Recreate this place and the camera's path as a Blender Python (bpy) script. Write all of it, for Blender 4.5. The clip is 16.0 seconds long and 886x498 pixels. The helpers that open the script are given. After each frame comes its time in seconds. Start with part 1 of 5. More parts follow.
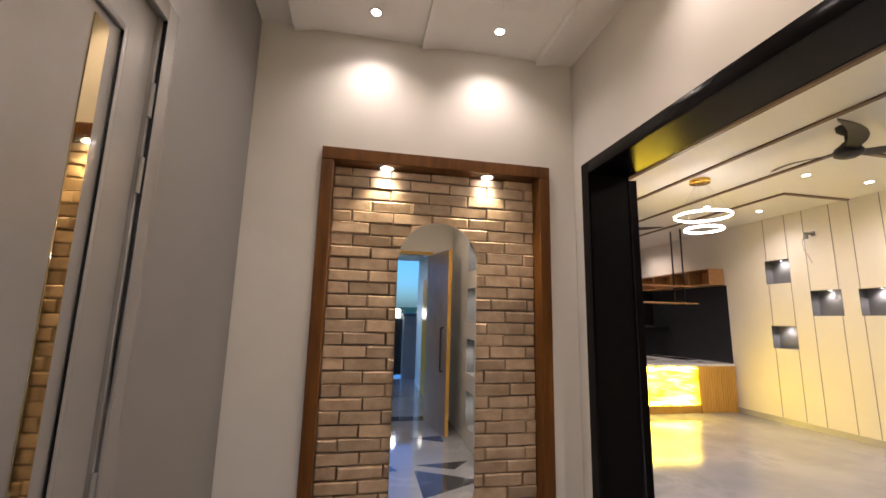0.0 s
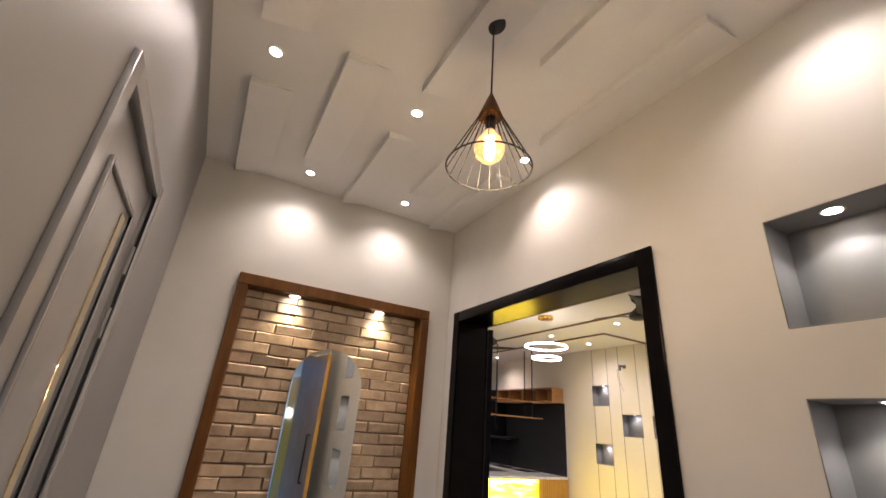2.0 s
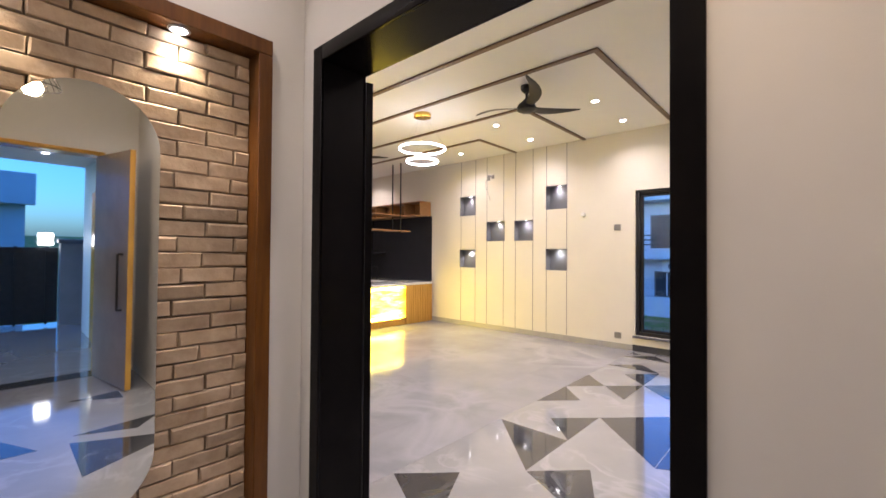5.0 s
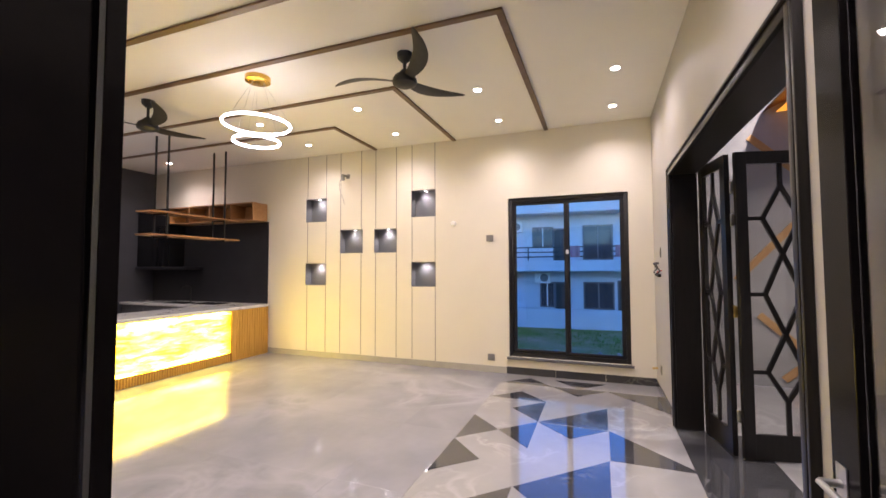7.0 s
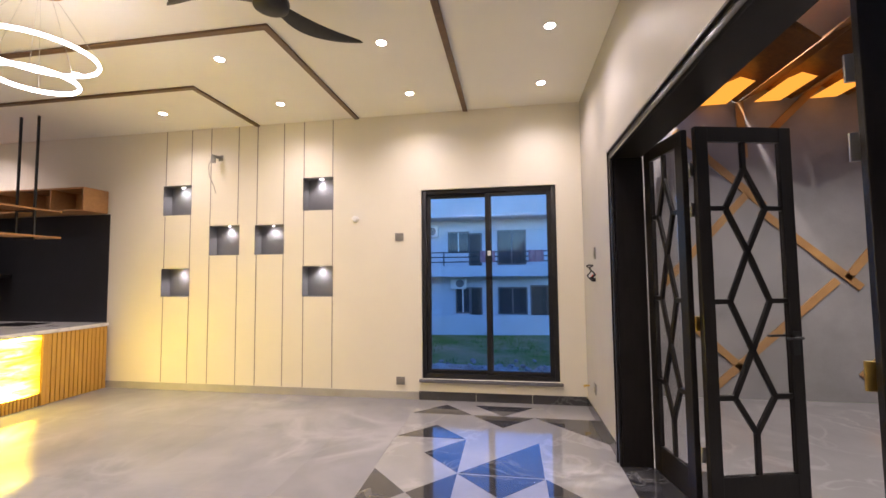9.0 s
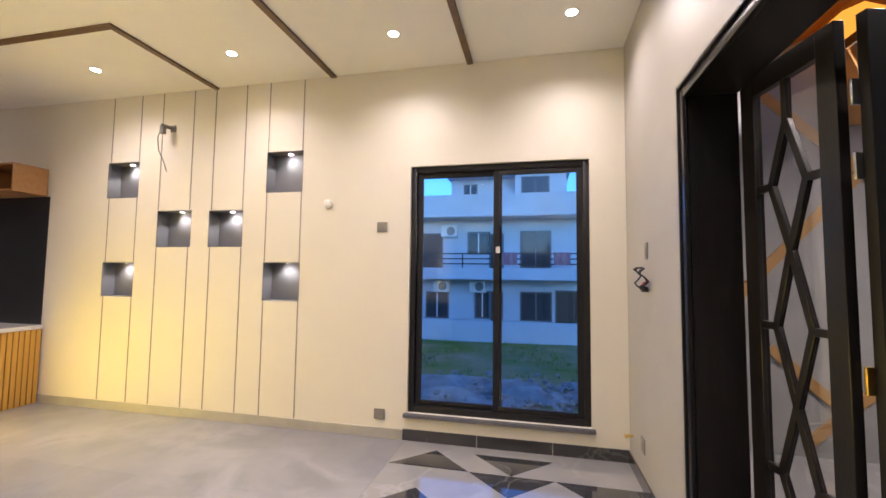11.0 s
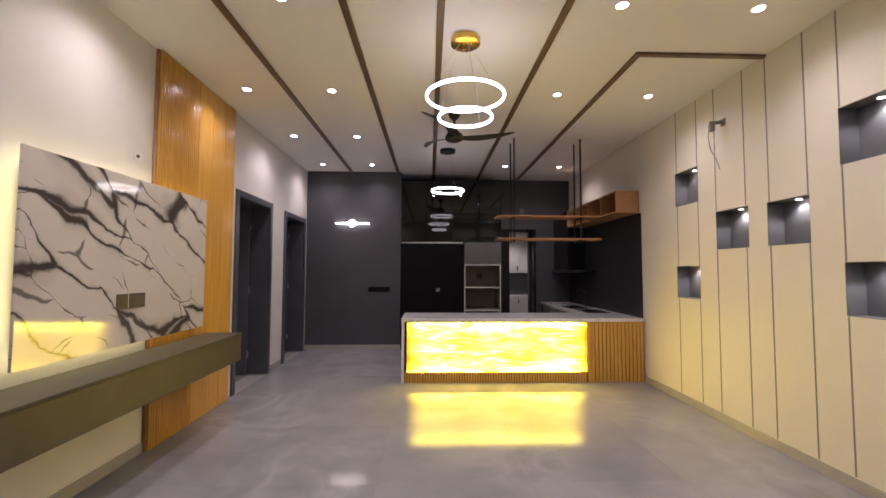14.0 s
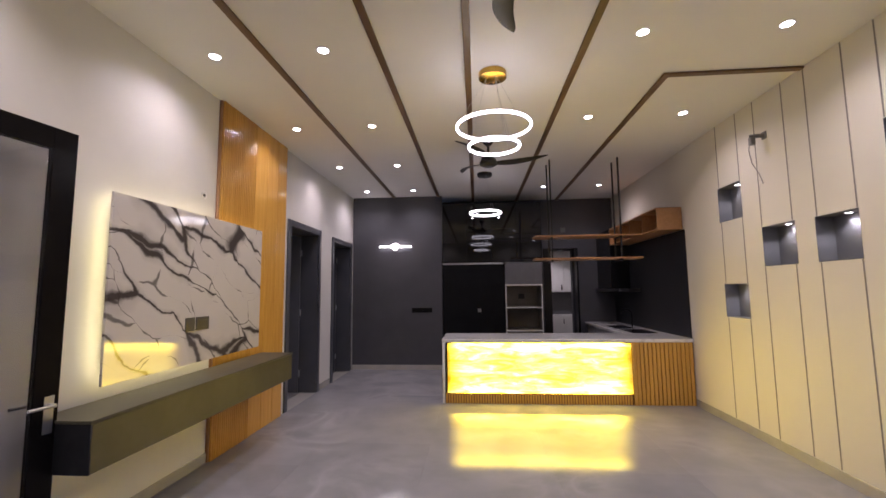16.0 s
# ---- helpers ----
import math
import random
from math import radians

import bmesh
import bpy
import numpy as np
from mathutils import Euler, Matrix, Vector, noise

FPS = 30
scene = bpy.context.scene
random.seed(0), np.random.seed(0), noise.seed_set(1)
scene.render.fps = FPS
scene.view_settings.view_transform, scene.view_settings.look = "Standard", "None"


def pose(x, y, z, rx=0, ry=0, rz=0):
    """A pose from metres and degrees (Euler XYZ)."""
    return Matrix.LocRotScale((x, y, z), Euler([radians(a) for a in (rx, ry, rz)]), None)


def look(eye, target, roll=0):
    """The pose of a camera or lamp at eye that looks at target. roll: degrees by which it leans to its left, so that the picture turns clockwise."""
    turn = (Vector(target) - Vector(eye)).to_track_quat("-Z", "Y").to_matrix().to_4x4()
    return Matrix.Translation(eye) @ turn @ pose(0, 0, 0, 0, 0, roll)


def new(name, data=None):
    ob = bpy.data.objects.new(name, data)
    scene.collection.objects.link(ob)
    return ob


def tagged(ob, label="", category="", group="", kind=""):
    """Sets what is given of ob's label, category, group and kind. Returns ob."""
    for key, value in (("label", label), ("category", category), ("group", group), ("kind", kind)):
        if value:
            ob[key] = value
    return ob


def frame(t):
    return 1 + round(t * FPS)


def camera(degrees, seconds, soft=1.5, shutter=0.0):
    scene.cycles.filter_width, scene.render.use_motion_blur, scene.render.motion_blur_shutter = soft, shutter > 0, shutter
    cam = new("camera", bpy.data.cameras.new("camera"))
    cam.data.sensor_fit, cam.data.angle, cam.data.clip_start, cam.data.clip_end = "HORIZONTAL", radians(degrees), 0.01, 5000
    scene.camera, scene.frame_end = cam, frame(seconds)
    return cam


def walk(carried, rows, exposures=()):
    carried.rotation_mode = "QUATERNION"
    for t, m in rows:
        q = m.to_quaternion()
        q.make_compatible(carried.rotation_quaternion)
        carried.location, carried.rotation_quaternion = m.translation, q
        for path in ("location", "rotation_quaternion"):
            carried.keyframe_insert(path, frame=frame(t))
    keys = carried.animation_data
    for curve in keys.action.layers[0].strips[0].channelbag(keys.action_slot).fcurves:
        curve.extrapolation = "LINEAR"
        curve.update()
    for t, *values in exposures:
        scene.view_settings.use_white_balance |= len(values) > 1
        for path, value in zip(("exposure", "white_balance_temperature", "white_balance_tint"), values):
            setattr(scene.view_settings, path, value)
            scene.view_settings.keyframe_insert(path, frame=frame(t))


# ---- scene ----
cam = camera(93.7, 16.0, soft=1.6)
PATH = [
    (0, (0.121, -0.119, 1.663), (0.501, 1.815, 1.999), 1.3),
    (0.5, (0.091, -0.342, 1.727), (0.538, 1.553, 2.182), 1.9),
    (1, (0.031, -0.5, 1.786), (0.593, 1.328, 2.371), 2.7),
    (1.5, (-0.115, -0.627, 1.812), (0.595, 1.106, 2.515), 3.6),
    (2, (-0.212, -0.721, 1.837), (0.643, 0.914, 2.61), 4.6),
    (2.5, (-0.219, -0.767, 1.848), (0.759, 0.801, 2.615), 5.0),
    (3, (-0.192, -0.732, 1.832), (0.891, 0.815, 2.49), 4.4),
    (3.5, (-0.084, -0.544, 1.744), (1.078, 1.006, 2.244), 3.2),
    (4, (0.106, -0.319, 1.684), (1.308, 1.256, 1.954), 2.2),
    (4.5, (0.218, -0.045, 1.581), (1.546, 1.447, 1.687), 0.9),
    (5, (0.331, 0.245, 1.57), (1.811, 1.59, 1.598), 0.4),
    (7.5, (1.535, 1.285, 1.598), (3.448, 1.858, 1.713), -0.4),
    (8, (1.784, 1.294, 1.591), (3.731, 1.736, 1.707), -0.5),
    (8.5, (2.059, 1.403, 1.577), (4.03, 1.721, 1.696), -0.6),
    (11, (3.651, 1.303, 1.577), (5.599, 1.739, 1.706), 0.7),
    (11.5, (3.925, 1.324, 1.585), (5.741, 2.153, 1.712), 1.2),
    (12, (4.08, 1.465, 1.581), (5.601, 2.758, 1.698), 1.5),
    (12.5, (4.228, 1.543, 1.593), (5.282, 3.24, 1.698), 1.7),
    (13, (4.282, 1.49, 1.612), (4.787, 3.422, 1.713), 1.2),
    (13.5, (4.371, 1.32, 1.621), (4.543, 3.31, 1.723), 0.4),
    (14, (4.402, 1.077, 1.627), (4.466, 3.074, 1.729), 0.2),
    (14.5, (4.478, 0.939, 1.655), (4.52, 2.933, 1.808), 0.3),
    (15, (4.546, 0.91, 1.67), (4.559, 2.901, 1.856), 0.1),
    (15.5, (4.561, 0.905, 1.655), (4.519, 2.895, 1.849), -0.2),
    (16, (4.525, 0.903, 1.653), (4.367, 2.887, 1.849), -0.6),
]
# seconds, stops, white balance
EXPOSURES = [(0.0, 0.74, 6450, 17), (2.5, 0.68, 6250, 16), (3.5, 0.60, 6150, 16), (5.0, 0.95, 5950, 18), (8.5, 0.80, 6250, 20), (11.0, 0.83, 6180, 18),
             (11.5, 0.83, 6220, 19), (12.0, 0.52, 6380, 22), (12.6, 0.20, 6820, 23), (13.3, 0.10, 6250, 21), (14.0, 0.08, 6000, 22), (14.5, 0.0, 5800, 23), (16.0, 0.0, 5750, 24)]
walk(cam, [(t, look(eye, target, roll)) for t, eye, target, roll in PATH], EXPOSURES)

# ---- world: dusk sky ----
world = bpy.data.worlds.new("dusk")
scene.world = world
world.use_nodes = True
wn = world.node_tree.nodes
sky = wn.new("ShaderNodeTexSky")
sky.sky_type = "NISHITA"
sky.sun_disc = False
sky.sun_elevation, sky.sun_rotation = radians(9.0), radians(250.0)
sky.ozone_density = 4.0
tint = wn.new("ShaderNodeMix")
tint.data_type, tint.blend_type = "RGBA", "MULTIPLY"
tint.inputs[0].default_value = 1.0
tint.inputs[7].default_value = (0.38, 0.74, 1.25, 1)
world.node_tree.links.new(sky.outputs[0], tint.inputs[6])
world.node_tree.links.new(tint.outputs[2], wn["Background"].inputs[0])
wn["Background"].inputs[1].default_value = 0.26

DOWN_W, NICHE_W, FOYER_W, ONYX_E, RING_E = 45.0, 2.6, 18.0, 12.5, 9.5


# ---- materials ----
def mat(name, color, rough=0.6, metal=0.0, color2=None, scale=6.0, bump=0.0, bscale=60.0, detail=4.0, stretch=(1, 1, 1),
        coat=0.0, spec=0.5, glow=0.0, rvar=0.0, trans=0.0, island=0.0, amount=1.0):
    """A node material: base colour varied by noise at two scales, with fine relief."""
    m = bpy.data.materials.new(name)
    m.use_nodes = True
    nt = m.node_tree
    n, l = nt.nodes, nt.links
    b = n["Principled BSDF"]
    b.inputs["Roughness"].default_value = rough
    b.inputs["Metallic"].default_value = metal
    b.inputs["Coat Weight"].default_value = coat
    b.inputs["Coat Roughness"].default_value = 0.06
    b.inputs["Specular IOR Level"].default_value = spec
    b.inputs["Transmission Weight"].default_value = trans
    b.inputs["Base Color"].default_value = (*color, 1)
    tc = n.new("ShaderNodeTexCoord")
    mp = n.new("ShaderNodeMapping")
    mp.inputs["Scale"].default_value = stretch
    l.new(tc.outputs["Object"], mp.inputs[0])
    out = None
    if color2:
        t1 = n.new("ShaderNodeTexNoise")
        t1.inputs["Scale"].default_value, t1.inputs["Detail"].default_value = scale, detail
        t1.inputs["Roughness"].default_value = 0.6
        l.new(mp.outputs[0], t1.inputs[0])
        r = n.new("ShaderNodeMapRange")
        r.inputs[1].default_value, r.inputs[2].default_value = 0.3, 0.7
        r.inputs[4].default_value = amount
        l.new(t1.outputs[0], r.inputs[0])
        mx = n.new("ShaderNodeMix")
        mx.data_type = "RGBA"
        mx.inputs[6].default_value, mx.inputs[7].default_value = (*color, 1), (*color2, 1)
        l.new(r.outputs[0], mx.inputs[0])
        out = mx.outputs[2]
        if rvar:
            rr = n.new("ShaderNodeMapRange")
            rr.inputs[3].default_value, rr.inputs[4].default_value = rough, rough + rvar
            l.new(t1.outputs[0], rr.inputs[0])
            l.new(rr.outputs[0], b.inputs["Roughness"])
    if island:
        oi = n.new("ShaderNodeObjectInfo")
        hs = n.new("ShaderNodeHueSaturation")
        rr2 = n.new("ShaderNodeMapRange")
        rr2.inputs[3].default_value, rr2.inputs[4].default_value = 1 - island, 1 + island
        l.new(oi.outputs["Random"], rr2.inputs[0])
        l.new(rr2.outputs[0], hs.inputs["Value"])
        if out:
            l.new(out, hs.inputs["Color"])
        else:
            hs.inputs["Color"].default_value = (*color, 1)
        out = hs.outputs[0]
    if out:
        l.new(out, b.inputs["Base Color"])
    if bump:
        t2 = n.new("ShaderNodeTexNoise")
        t2.inputs["Scale"].default_value, t2.inputs["Detail"].default_value = bscale, 5
        l.new(mp.outputs[0], t2.inputs[0])
        bp = n.new("ShaderNodeBump")
        bp.inputs["Strength"].default_value, bp.inputs["Distance"].default_value = bump, 0.01
        l.new(t2.outputs[0], bp.inputs["Height"])
        l.new(bp.outputs[0], b.inputs["Normal"])
    if glow:
        b.inputs["Emission Color"].default_value = (*color, 1)
        b.inputs["Emission Strength"].default_value = glow
    return m


def glow_mat(name, color, strength):
    m = bpy.data.materials.new(name)
    m.use_nodes = True
    n, l = m.node_tree.nodes, m.node_tree.links
    e = n.new("ShaderNodeEmission")
    e.inputs[0].default_value, e.inputs[1].default_value = (*color, 1), strength
    l.new(e.outputs[0], n["Material Output"].inputs[0])
    return m


def marble_mat(name, base, vein, scale, rough, width=0.05, coat=0.3, blotch=None, lo=0.42, hi=0.6, island=0.0):
    """Polished stone: cloudy ground with thin branching veins."""
    m = mat(name, base, rough, 0, blotch or tuple(c * 0.9 for c in base), 1.6, 0, coat=coat, island=island)
    n, l = m.node_tree.nodes, m.node_tree.links
    b = n["Principled BSDF"]
    src = b.inputs["Base Color"].links[0].from_socket
    tc = n.new("ShaderNodeTexCoord")
    mp = n.new("ShaderNodeMapping")
    mp.inputs["Rotation"].default_value = (0.6, 0.3, 0.5)
    l.new(tc.outputs["Object"], mp.inputs[0])
    w = n.new("ShaderNodeTexNoise")
    w.inputs["Scale"].default_value, w.inputs["Detail"].default_value = scale, 5
    w.inputs["Distortion"].default_value = 0.8
    l.new(mp.outputs[0], w.inputs[0])
    a = n.new("ShaderNodeMath")
    a.operation = "SUBTRACT"
    a.inputs[1].default_value = 0.5
    l.new(w.outputs[0], a.inputs[0])
    ab = n.new("ShaderNodeMath")
    ab.operation = "ABSOLUTE"
    l.new(a.outputs[0], ab.inputs[0])
    r = n.new("ShaderNodeMapRange")
    r.inputs[1].default_value, r.inputs[2].default_value = 0.0, width
    r.inputs[3].default_value, r.inputs[4].default_value = 1.0, 0.0
    l.new(ab.outputs[0], r.inputs[0])
    mk = n.new("ShaderNodeTexNoise")
    mk.inputs["Scale"].default_value = scale * 0.7
    l.new(mp.outputs[0], mk.inputs[0])
    mr = n.new("ShaderNodeMapRange")
    mr.inputs[1].default_value, mr.inputs[2].default_value = lo, hi
    l.new(mk.outputs[0], mr.inputs[0])
    ml = n.new("ShaderNodeMath")
    ml.operation = "MULTIPLY"
    l.new(r.outputs[0], ml.inputs[0])
    l.new(mr.outputs[0], ml.inputs[1])
    mx = n.new("ShaderNodeMix")
    mx.data_type = "RGBA"
    mx.inputs[7].default_value = (*vein, 1)
    l.new(src, mx.inputs[6])
    l.new(ml.outputs[0], mx.inputs[0])
    l.new(mx.outputs[2], b.inputs["Base Color"])
    return m


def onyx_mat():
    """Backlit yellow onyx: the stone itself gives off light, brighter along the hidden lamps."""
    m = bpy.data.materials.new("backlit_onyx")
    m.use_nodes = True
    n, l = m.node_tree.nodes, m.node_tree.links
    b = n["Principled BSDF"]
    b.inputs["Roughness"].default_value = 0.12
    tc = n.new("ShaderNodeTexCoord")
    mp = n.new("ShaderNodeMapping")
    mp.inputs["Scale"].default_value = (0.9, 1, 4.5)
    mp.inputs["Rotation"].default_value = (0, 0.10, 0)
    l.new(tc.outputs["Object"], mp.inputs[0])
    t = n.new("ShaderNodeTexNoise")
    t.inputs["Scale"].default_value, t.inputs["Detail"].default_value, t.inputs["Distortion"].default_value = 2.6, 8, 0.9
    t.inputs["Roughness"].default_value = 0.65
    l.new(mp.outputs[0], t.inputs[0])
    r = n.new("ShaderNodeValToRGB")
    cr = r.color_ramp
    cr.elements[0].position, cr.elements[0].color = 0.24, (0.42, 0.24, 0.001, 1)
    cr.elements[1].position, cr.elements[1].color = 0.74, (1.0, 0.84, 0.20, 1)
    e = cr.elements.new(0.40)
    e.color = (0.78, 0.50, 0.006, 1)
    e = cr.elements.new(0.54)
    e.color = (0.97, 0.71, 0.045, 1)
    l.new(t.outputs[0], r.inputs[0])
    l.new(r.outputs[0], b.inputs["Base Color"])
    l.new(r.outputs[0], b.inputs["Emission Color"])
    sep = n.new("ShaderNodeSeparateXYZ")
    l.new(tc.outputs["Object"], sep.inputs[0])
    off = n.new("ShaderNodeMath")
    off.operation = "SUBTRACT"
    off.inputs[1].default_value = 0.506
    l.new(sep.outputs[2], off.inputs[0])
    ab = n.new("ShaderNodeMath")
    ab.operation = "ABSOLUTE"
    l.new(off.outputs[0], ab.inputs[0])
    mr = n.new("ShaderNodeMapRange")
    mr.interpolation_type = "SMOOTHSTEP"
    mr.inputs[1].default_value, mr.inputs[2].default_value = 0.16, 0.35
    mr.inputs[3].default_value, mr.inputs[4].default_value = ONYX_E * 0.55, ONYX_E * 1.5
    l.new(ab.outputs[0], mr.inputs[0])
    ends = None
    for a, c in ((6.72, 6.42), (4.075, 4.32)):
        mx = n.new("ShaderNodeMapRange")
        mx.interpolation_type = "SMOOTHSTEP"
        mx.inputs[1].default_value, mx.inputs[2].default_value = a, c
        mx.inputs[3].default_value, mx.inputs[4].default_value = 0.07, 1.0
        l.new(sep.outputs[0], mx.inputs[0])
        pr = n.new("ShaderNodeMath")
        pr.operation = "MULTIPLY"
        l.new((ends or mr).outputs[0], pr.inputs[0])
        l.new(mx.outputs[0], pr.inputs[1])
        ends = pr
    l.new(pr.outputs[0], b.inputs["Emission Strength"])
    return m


def veined_mat(name, base, vein):
    """Polished marble slab crossed by slanting, branching dark veins that swell and fade."""
    m = mat(name, base, 0.06, 0, tuple(c * 0.9 for c in base), 1.2, coat=0.6)
    n, l = m.node_tree.nodes, m.node_tree.links
    b = n["Principled BSDF"]
    col = b.inputs["Base Color"].links[0].from_socket
    tc = n.new("ShaderNodeTexCoord")
    wob = n.new("ShaderNodeTexNoise")
    wob.inputs["Scale"].default_value, wob.inputs["Detail"].default_value = 2.2, 6
    l.new(tc.outputs["Object"], wob.inputs[0])
    wv = n.new("ShaderNodeVectorMath")
    wv.operation = "MULTIPLY_ADD"
    wv.inputs[1].default_value = (0.0, 0.30, 0.30)
    l.new(wob.outputs["Color"], wv.inputs[0])
    l.new(tc.outputs["Object"], wv.inputs[2])
    for k, (sc, w0, w1, strength) in enumerate((((0.0, 0.62, 2.3), 0.012, 0.15, 0.30), ((0.0, 0.62, 2.3), 0.006, 0.055, 0.95), ((0.0, 1.3, 3.4), 0.0005, 0.035, 0.75))):
        mp = n.new("ShaderNodeMapping")
        mp.vector_type = "TEXTURE"
        mp.inputs["Rotation"].default_value = (radians(-34), 0, 0)
        mp.inputs["Scale"].default_value = (1, 1 / sc[1], 1 / sc[2])
        mp.inputs["Location"].default_value = (0, 0.37 + (k > 1), 0.21)
        l.new(wv.outputs[0], mp.inputs[0])
        flat = n.new("ShaderNodeVectorMath")
        flat.operation = "MULTIPLY"
        flat.inputs[1].default_value = (0, 1, 1)
        l.new(mp.outputs[0], flat.inputs[0])
        vo = n.new("ShaderNodeTexVoronoi")
        vo.feature = "DISTANCE_TO_EDGE"
        vo.inputs["Scale"].default_value = 1.0
        l.new(flat.outputs[0], vo.inputs[0])
        sw = n.new("ShaderNodeTexNoise")
        sw.inputs["Scale"].default_value = 2.4 + (k > 1)
        l.new(tc.outputs["Object"], sw.inputs[0])
        wd = n.new("ShaderNodeMapRange")
        wd.inputs[1].default_value, wd.inputs[2].default_value = (0.36, 0.64) if k < 2 else (0.47, 0.66)
        wd.inputs[3].default_value, wd.inputs[4].default_value = w0, w1
        l.new(sw.outputs[0], wd.inputs[0])
        dv = n.new("ShaderNodeMath")
        dv.operation = "DIVIDE"
        l.new(vo.outputs["Distance"], dv.inputs[0])
        l.new(wd.outputs[0], dv.inputs[1])
        r = n.new("ShaderNodeMapRange")
        r.inputs[1].default_value, r.inputs[2].default_value = (0.0 if k == 0 else 0.35), 1.0
        r.inputs[3].default_value, r.inputs[4].default_value = strength, 0.0
        l.new(dv.outputs[0], r.inputs[0])
        x = n.new("ShaderNodeMix")
        x.data_type = "RGBA"
        x.inputs[7].default_value = (*vein, 1)
        l.new(r.outputs[0], x.inputs[0])
        l.new(col, x.inputs[6])
        col = x.outputs[2]
    l.new(col, b.inputs["Base Color"])
    return m


WALL = mat("warm_white_wall_paint", (0.68, 0.66, 0.61), 0.55, 0, (0.62, 0.60, 0.555), 1.2, 0.04, 180)
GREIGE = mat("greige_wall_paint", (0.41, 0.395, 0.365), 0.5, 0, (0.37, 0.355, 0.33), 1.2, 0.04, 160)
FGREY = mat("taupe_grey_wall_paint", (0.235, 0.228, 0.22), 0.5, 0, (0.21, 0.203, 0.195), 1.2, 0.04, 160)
CREAM = mat("cream_wall_panel_paint", (0.72, 0.68, 0.58), 0.5, 0, (0.68, 0.64, 0.54), 1.0, 0.03, 160)
CEIL = mat("white_ceiling_paint", (0.80, 0.79, 0.76), 0.6, 0, (0.76, 0.75, 0.72), 0.8, 0.02, 150)
GREY = mat("charcoal_wall_paint", (0.062, 0.062, 0.070), 0.5, 0, (0.05, 0.05, 0.058), 2.0, 0.05, 120)
FNICHE = mat("mid_grey_niche_paint", (0.24, 0.235, 0.23), 0.6, 0, (0.21, 0.205, 0.20), 3, 0.03, 140)
NICHE_GREY = mat("grey_niche_paint", (0.14, 0.14, 0.145), 0.6, 0, (0.12, 0.12, 0.125), 3, 0.03, 140)
GROOVE = mat("grey_groove", (0.27, 0.25, 0.22), 0.7, 0, (0.22, 0.20, 0.18), 8)
FLOOR = marble_mat("polished_grey_marble_tile", (0.255, 0.25, 0.255), (0.29, 0.285, 0.29), 1.1, 0.09, 0.12, 0.0, (0.20, 0.20, 0.205), island=0.05)
FLOOR.node_tree.nodes["Principled BSDF"].inputs["Specular IOR Level"].default_value = 0.21
PALE = marble_mat("polished_pale_grey_tile", (0.29, 0.284, 0.28), (0.33, 0.325, 0.32), 2.2, 0.07, 0.05, 0.5, (0.245, 0.24, 0.235))
DARK = marble_mat("polished_black_granite_tile", (0.035, 0.035, 0.038), (0.10, 0.10, 0.10), 3.0, 0.06, 0.03, 0.5, (0.05, 0.05, 0.052))
SKIRT = mat("pale_tile_skirting", (0.40, 0.385, 0.35), 0.25, 0, (0.34, 0.33, 0.30), 4, coat=0.2)
BLACK = mat("black_lacquered_frame", (0.005, 0.0045, 0.005), 0.2, 0, (0.007, 0.006, 0.006), 10, 0.02, 90, spec=0.08)
BLACKW = mat("black_stained_wood", (0.009, 0.008, 0.0075), 0.28, 0, (0.014, 0.012, 0.011), 6, 0.1, 40, stretch=(6, 6, 0.6), spec=0.3)
ALU = mat("black_powder_coated_aluminium", (0.015, 0.015, 0.016), 0.35, 0.3, (0.022, 0.022, 0.023), 20, 0.02, 200)
MATTEBLACK = mat("matt_black_metal", (0.02, 0.02, 0.021), 0.45, 0.4, (0.03, 0.03, 0.03), 15, 0.03, 150)
GLOSSBLACK = mat("black_gloss_acrylic", (0.006, 0.006, 0.007), 0.04, 0, (0.008, 0.008, 0.009), 3, spec=0.42)
DARKCAB = mat("dark_recess_panel", (0.007, 0.007, 0.008), 0.35, 0, (0.010, 0.010, 0.011), 4, spec=0.1)
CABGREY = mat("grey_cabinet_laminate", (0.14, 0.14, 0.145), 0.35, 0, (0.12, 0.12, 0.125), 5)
BROWN = mat("brown_stained_frame_wood", (0.155, 0.058, 0.008), 0.38, 0, (0.085, 0.030, 0.005), 5, 0.15, 30, stretch=(5, 5, 0.5), coat=0.05, spec=0.3)
STRIPW = mat("walnut_ceiling_strip", (0.15, 0.085, 0.04), 0.4, 0, (0.10, 0.055, 0.026), 6, 0.08, 40, stretch=(3, 0.4, 3))
OAK = mat("honey_oak_fluted_panel", (0.64, 0.36, 0.066), 0.22, 0, (0.52, 0.27, 0.045), 4, 0.08, 40, stretch=(6, 6, 0.4), coat=0.3)
OAK2 = mat("warm_oak_veneer", (0.42, 0.22, 0.085), 0.4, 0, (0.33, 0.165, 0.06), 4, 0.06, 40, stretch=(5, 0.6, 5))
BRICK = mat("tan_clay_brick", (0.52, 0.395, 0.26), 0.5, 0, (0.37, 0.262, 0.162), 11, 0.7, 16, island=0.2, rvar=0.25)
MORTAR = mat("dark_brown_mortar", (0.15, 0.105, 0.068), 0.9, 0, (0.065, 0.046, 0.03), 20, 0.6, 60)
MIRROR = mat("silvered_mirror_glass", (0.86, 0.89, 0.88), 0.015, 1.0)
GOLD = mat("bronze_mirror_inlay", (0.80, 0.66, 0.40), 0.04, 1.0)
SPLASH = mat("matt_black_stone", (0.016, 0.016, 0.019), 0.4, 0, (0.022, 0.022, 0.025), 4, 0.02, 60)
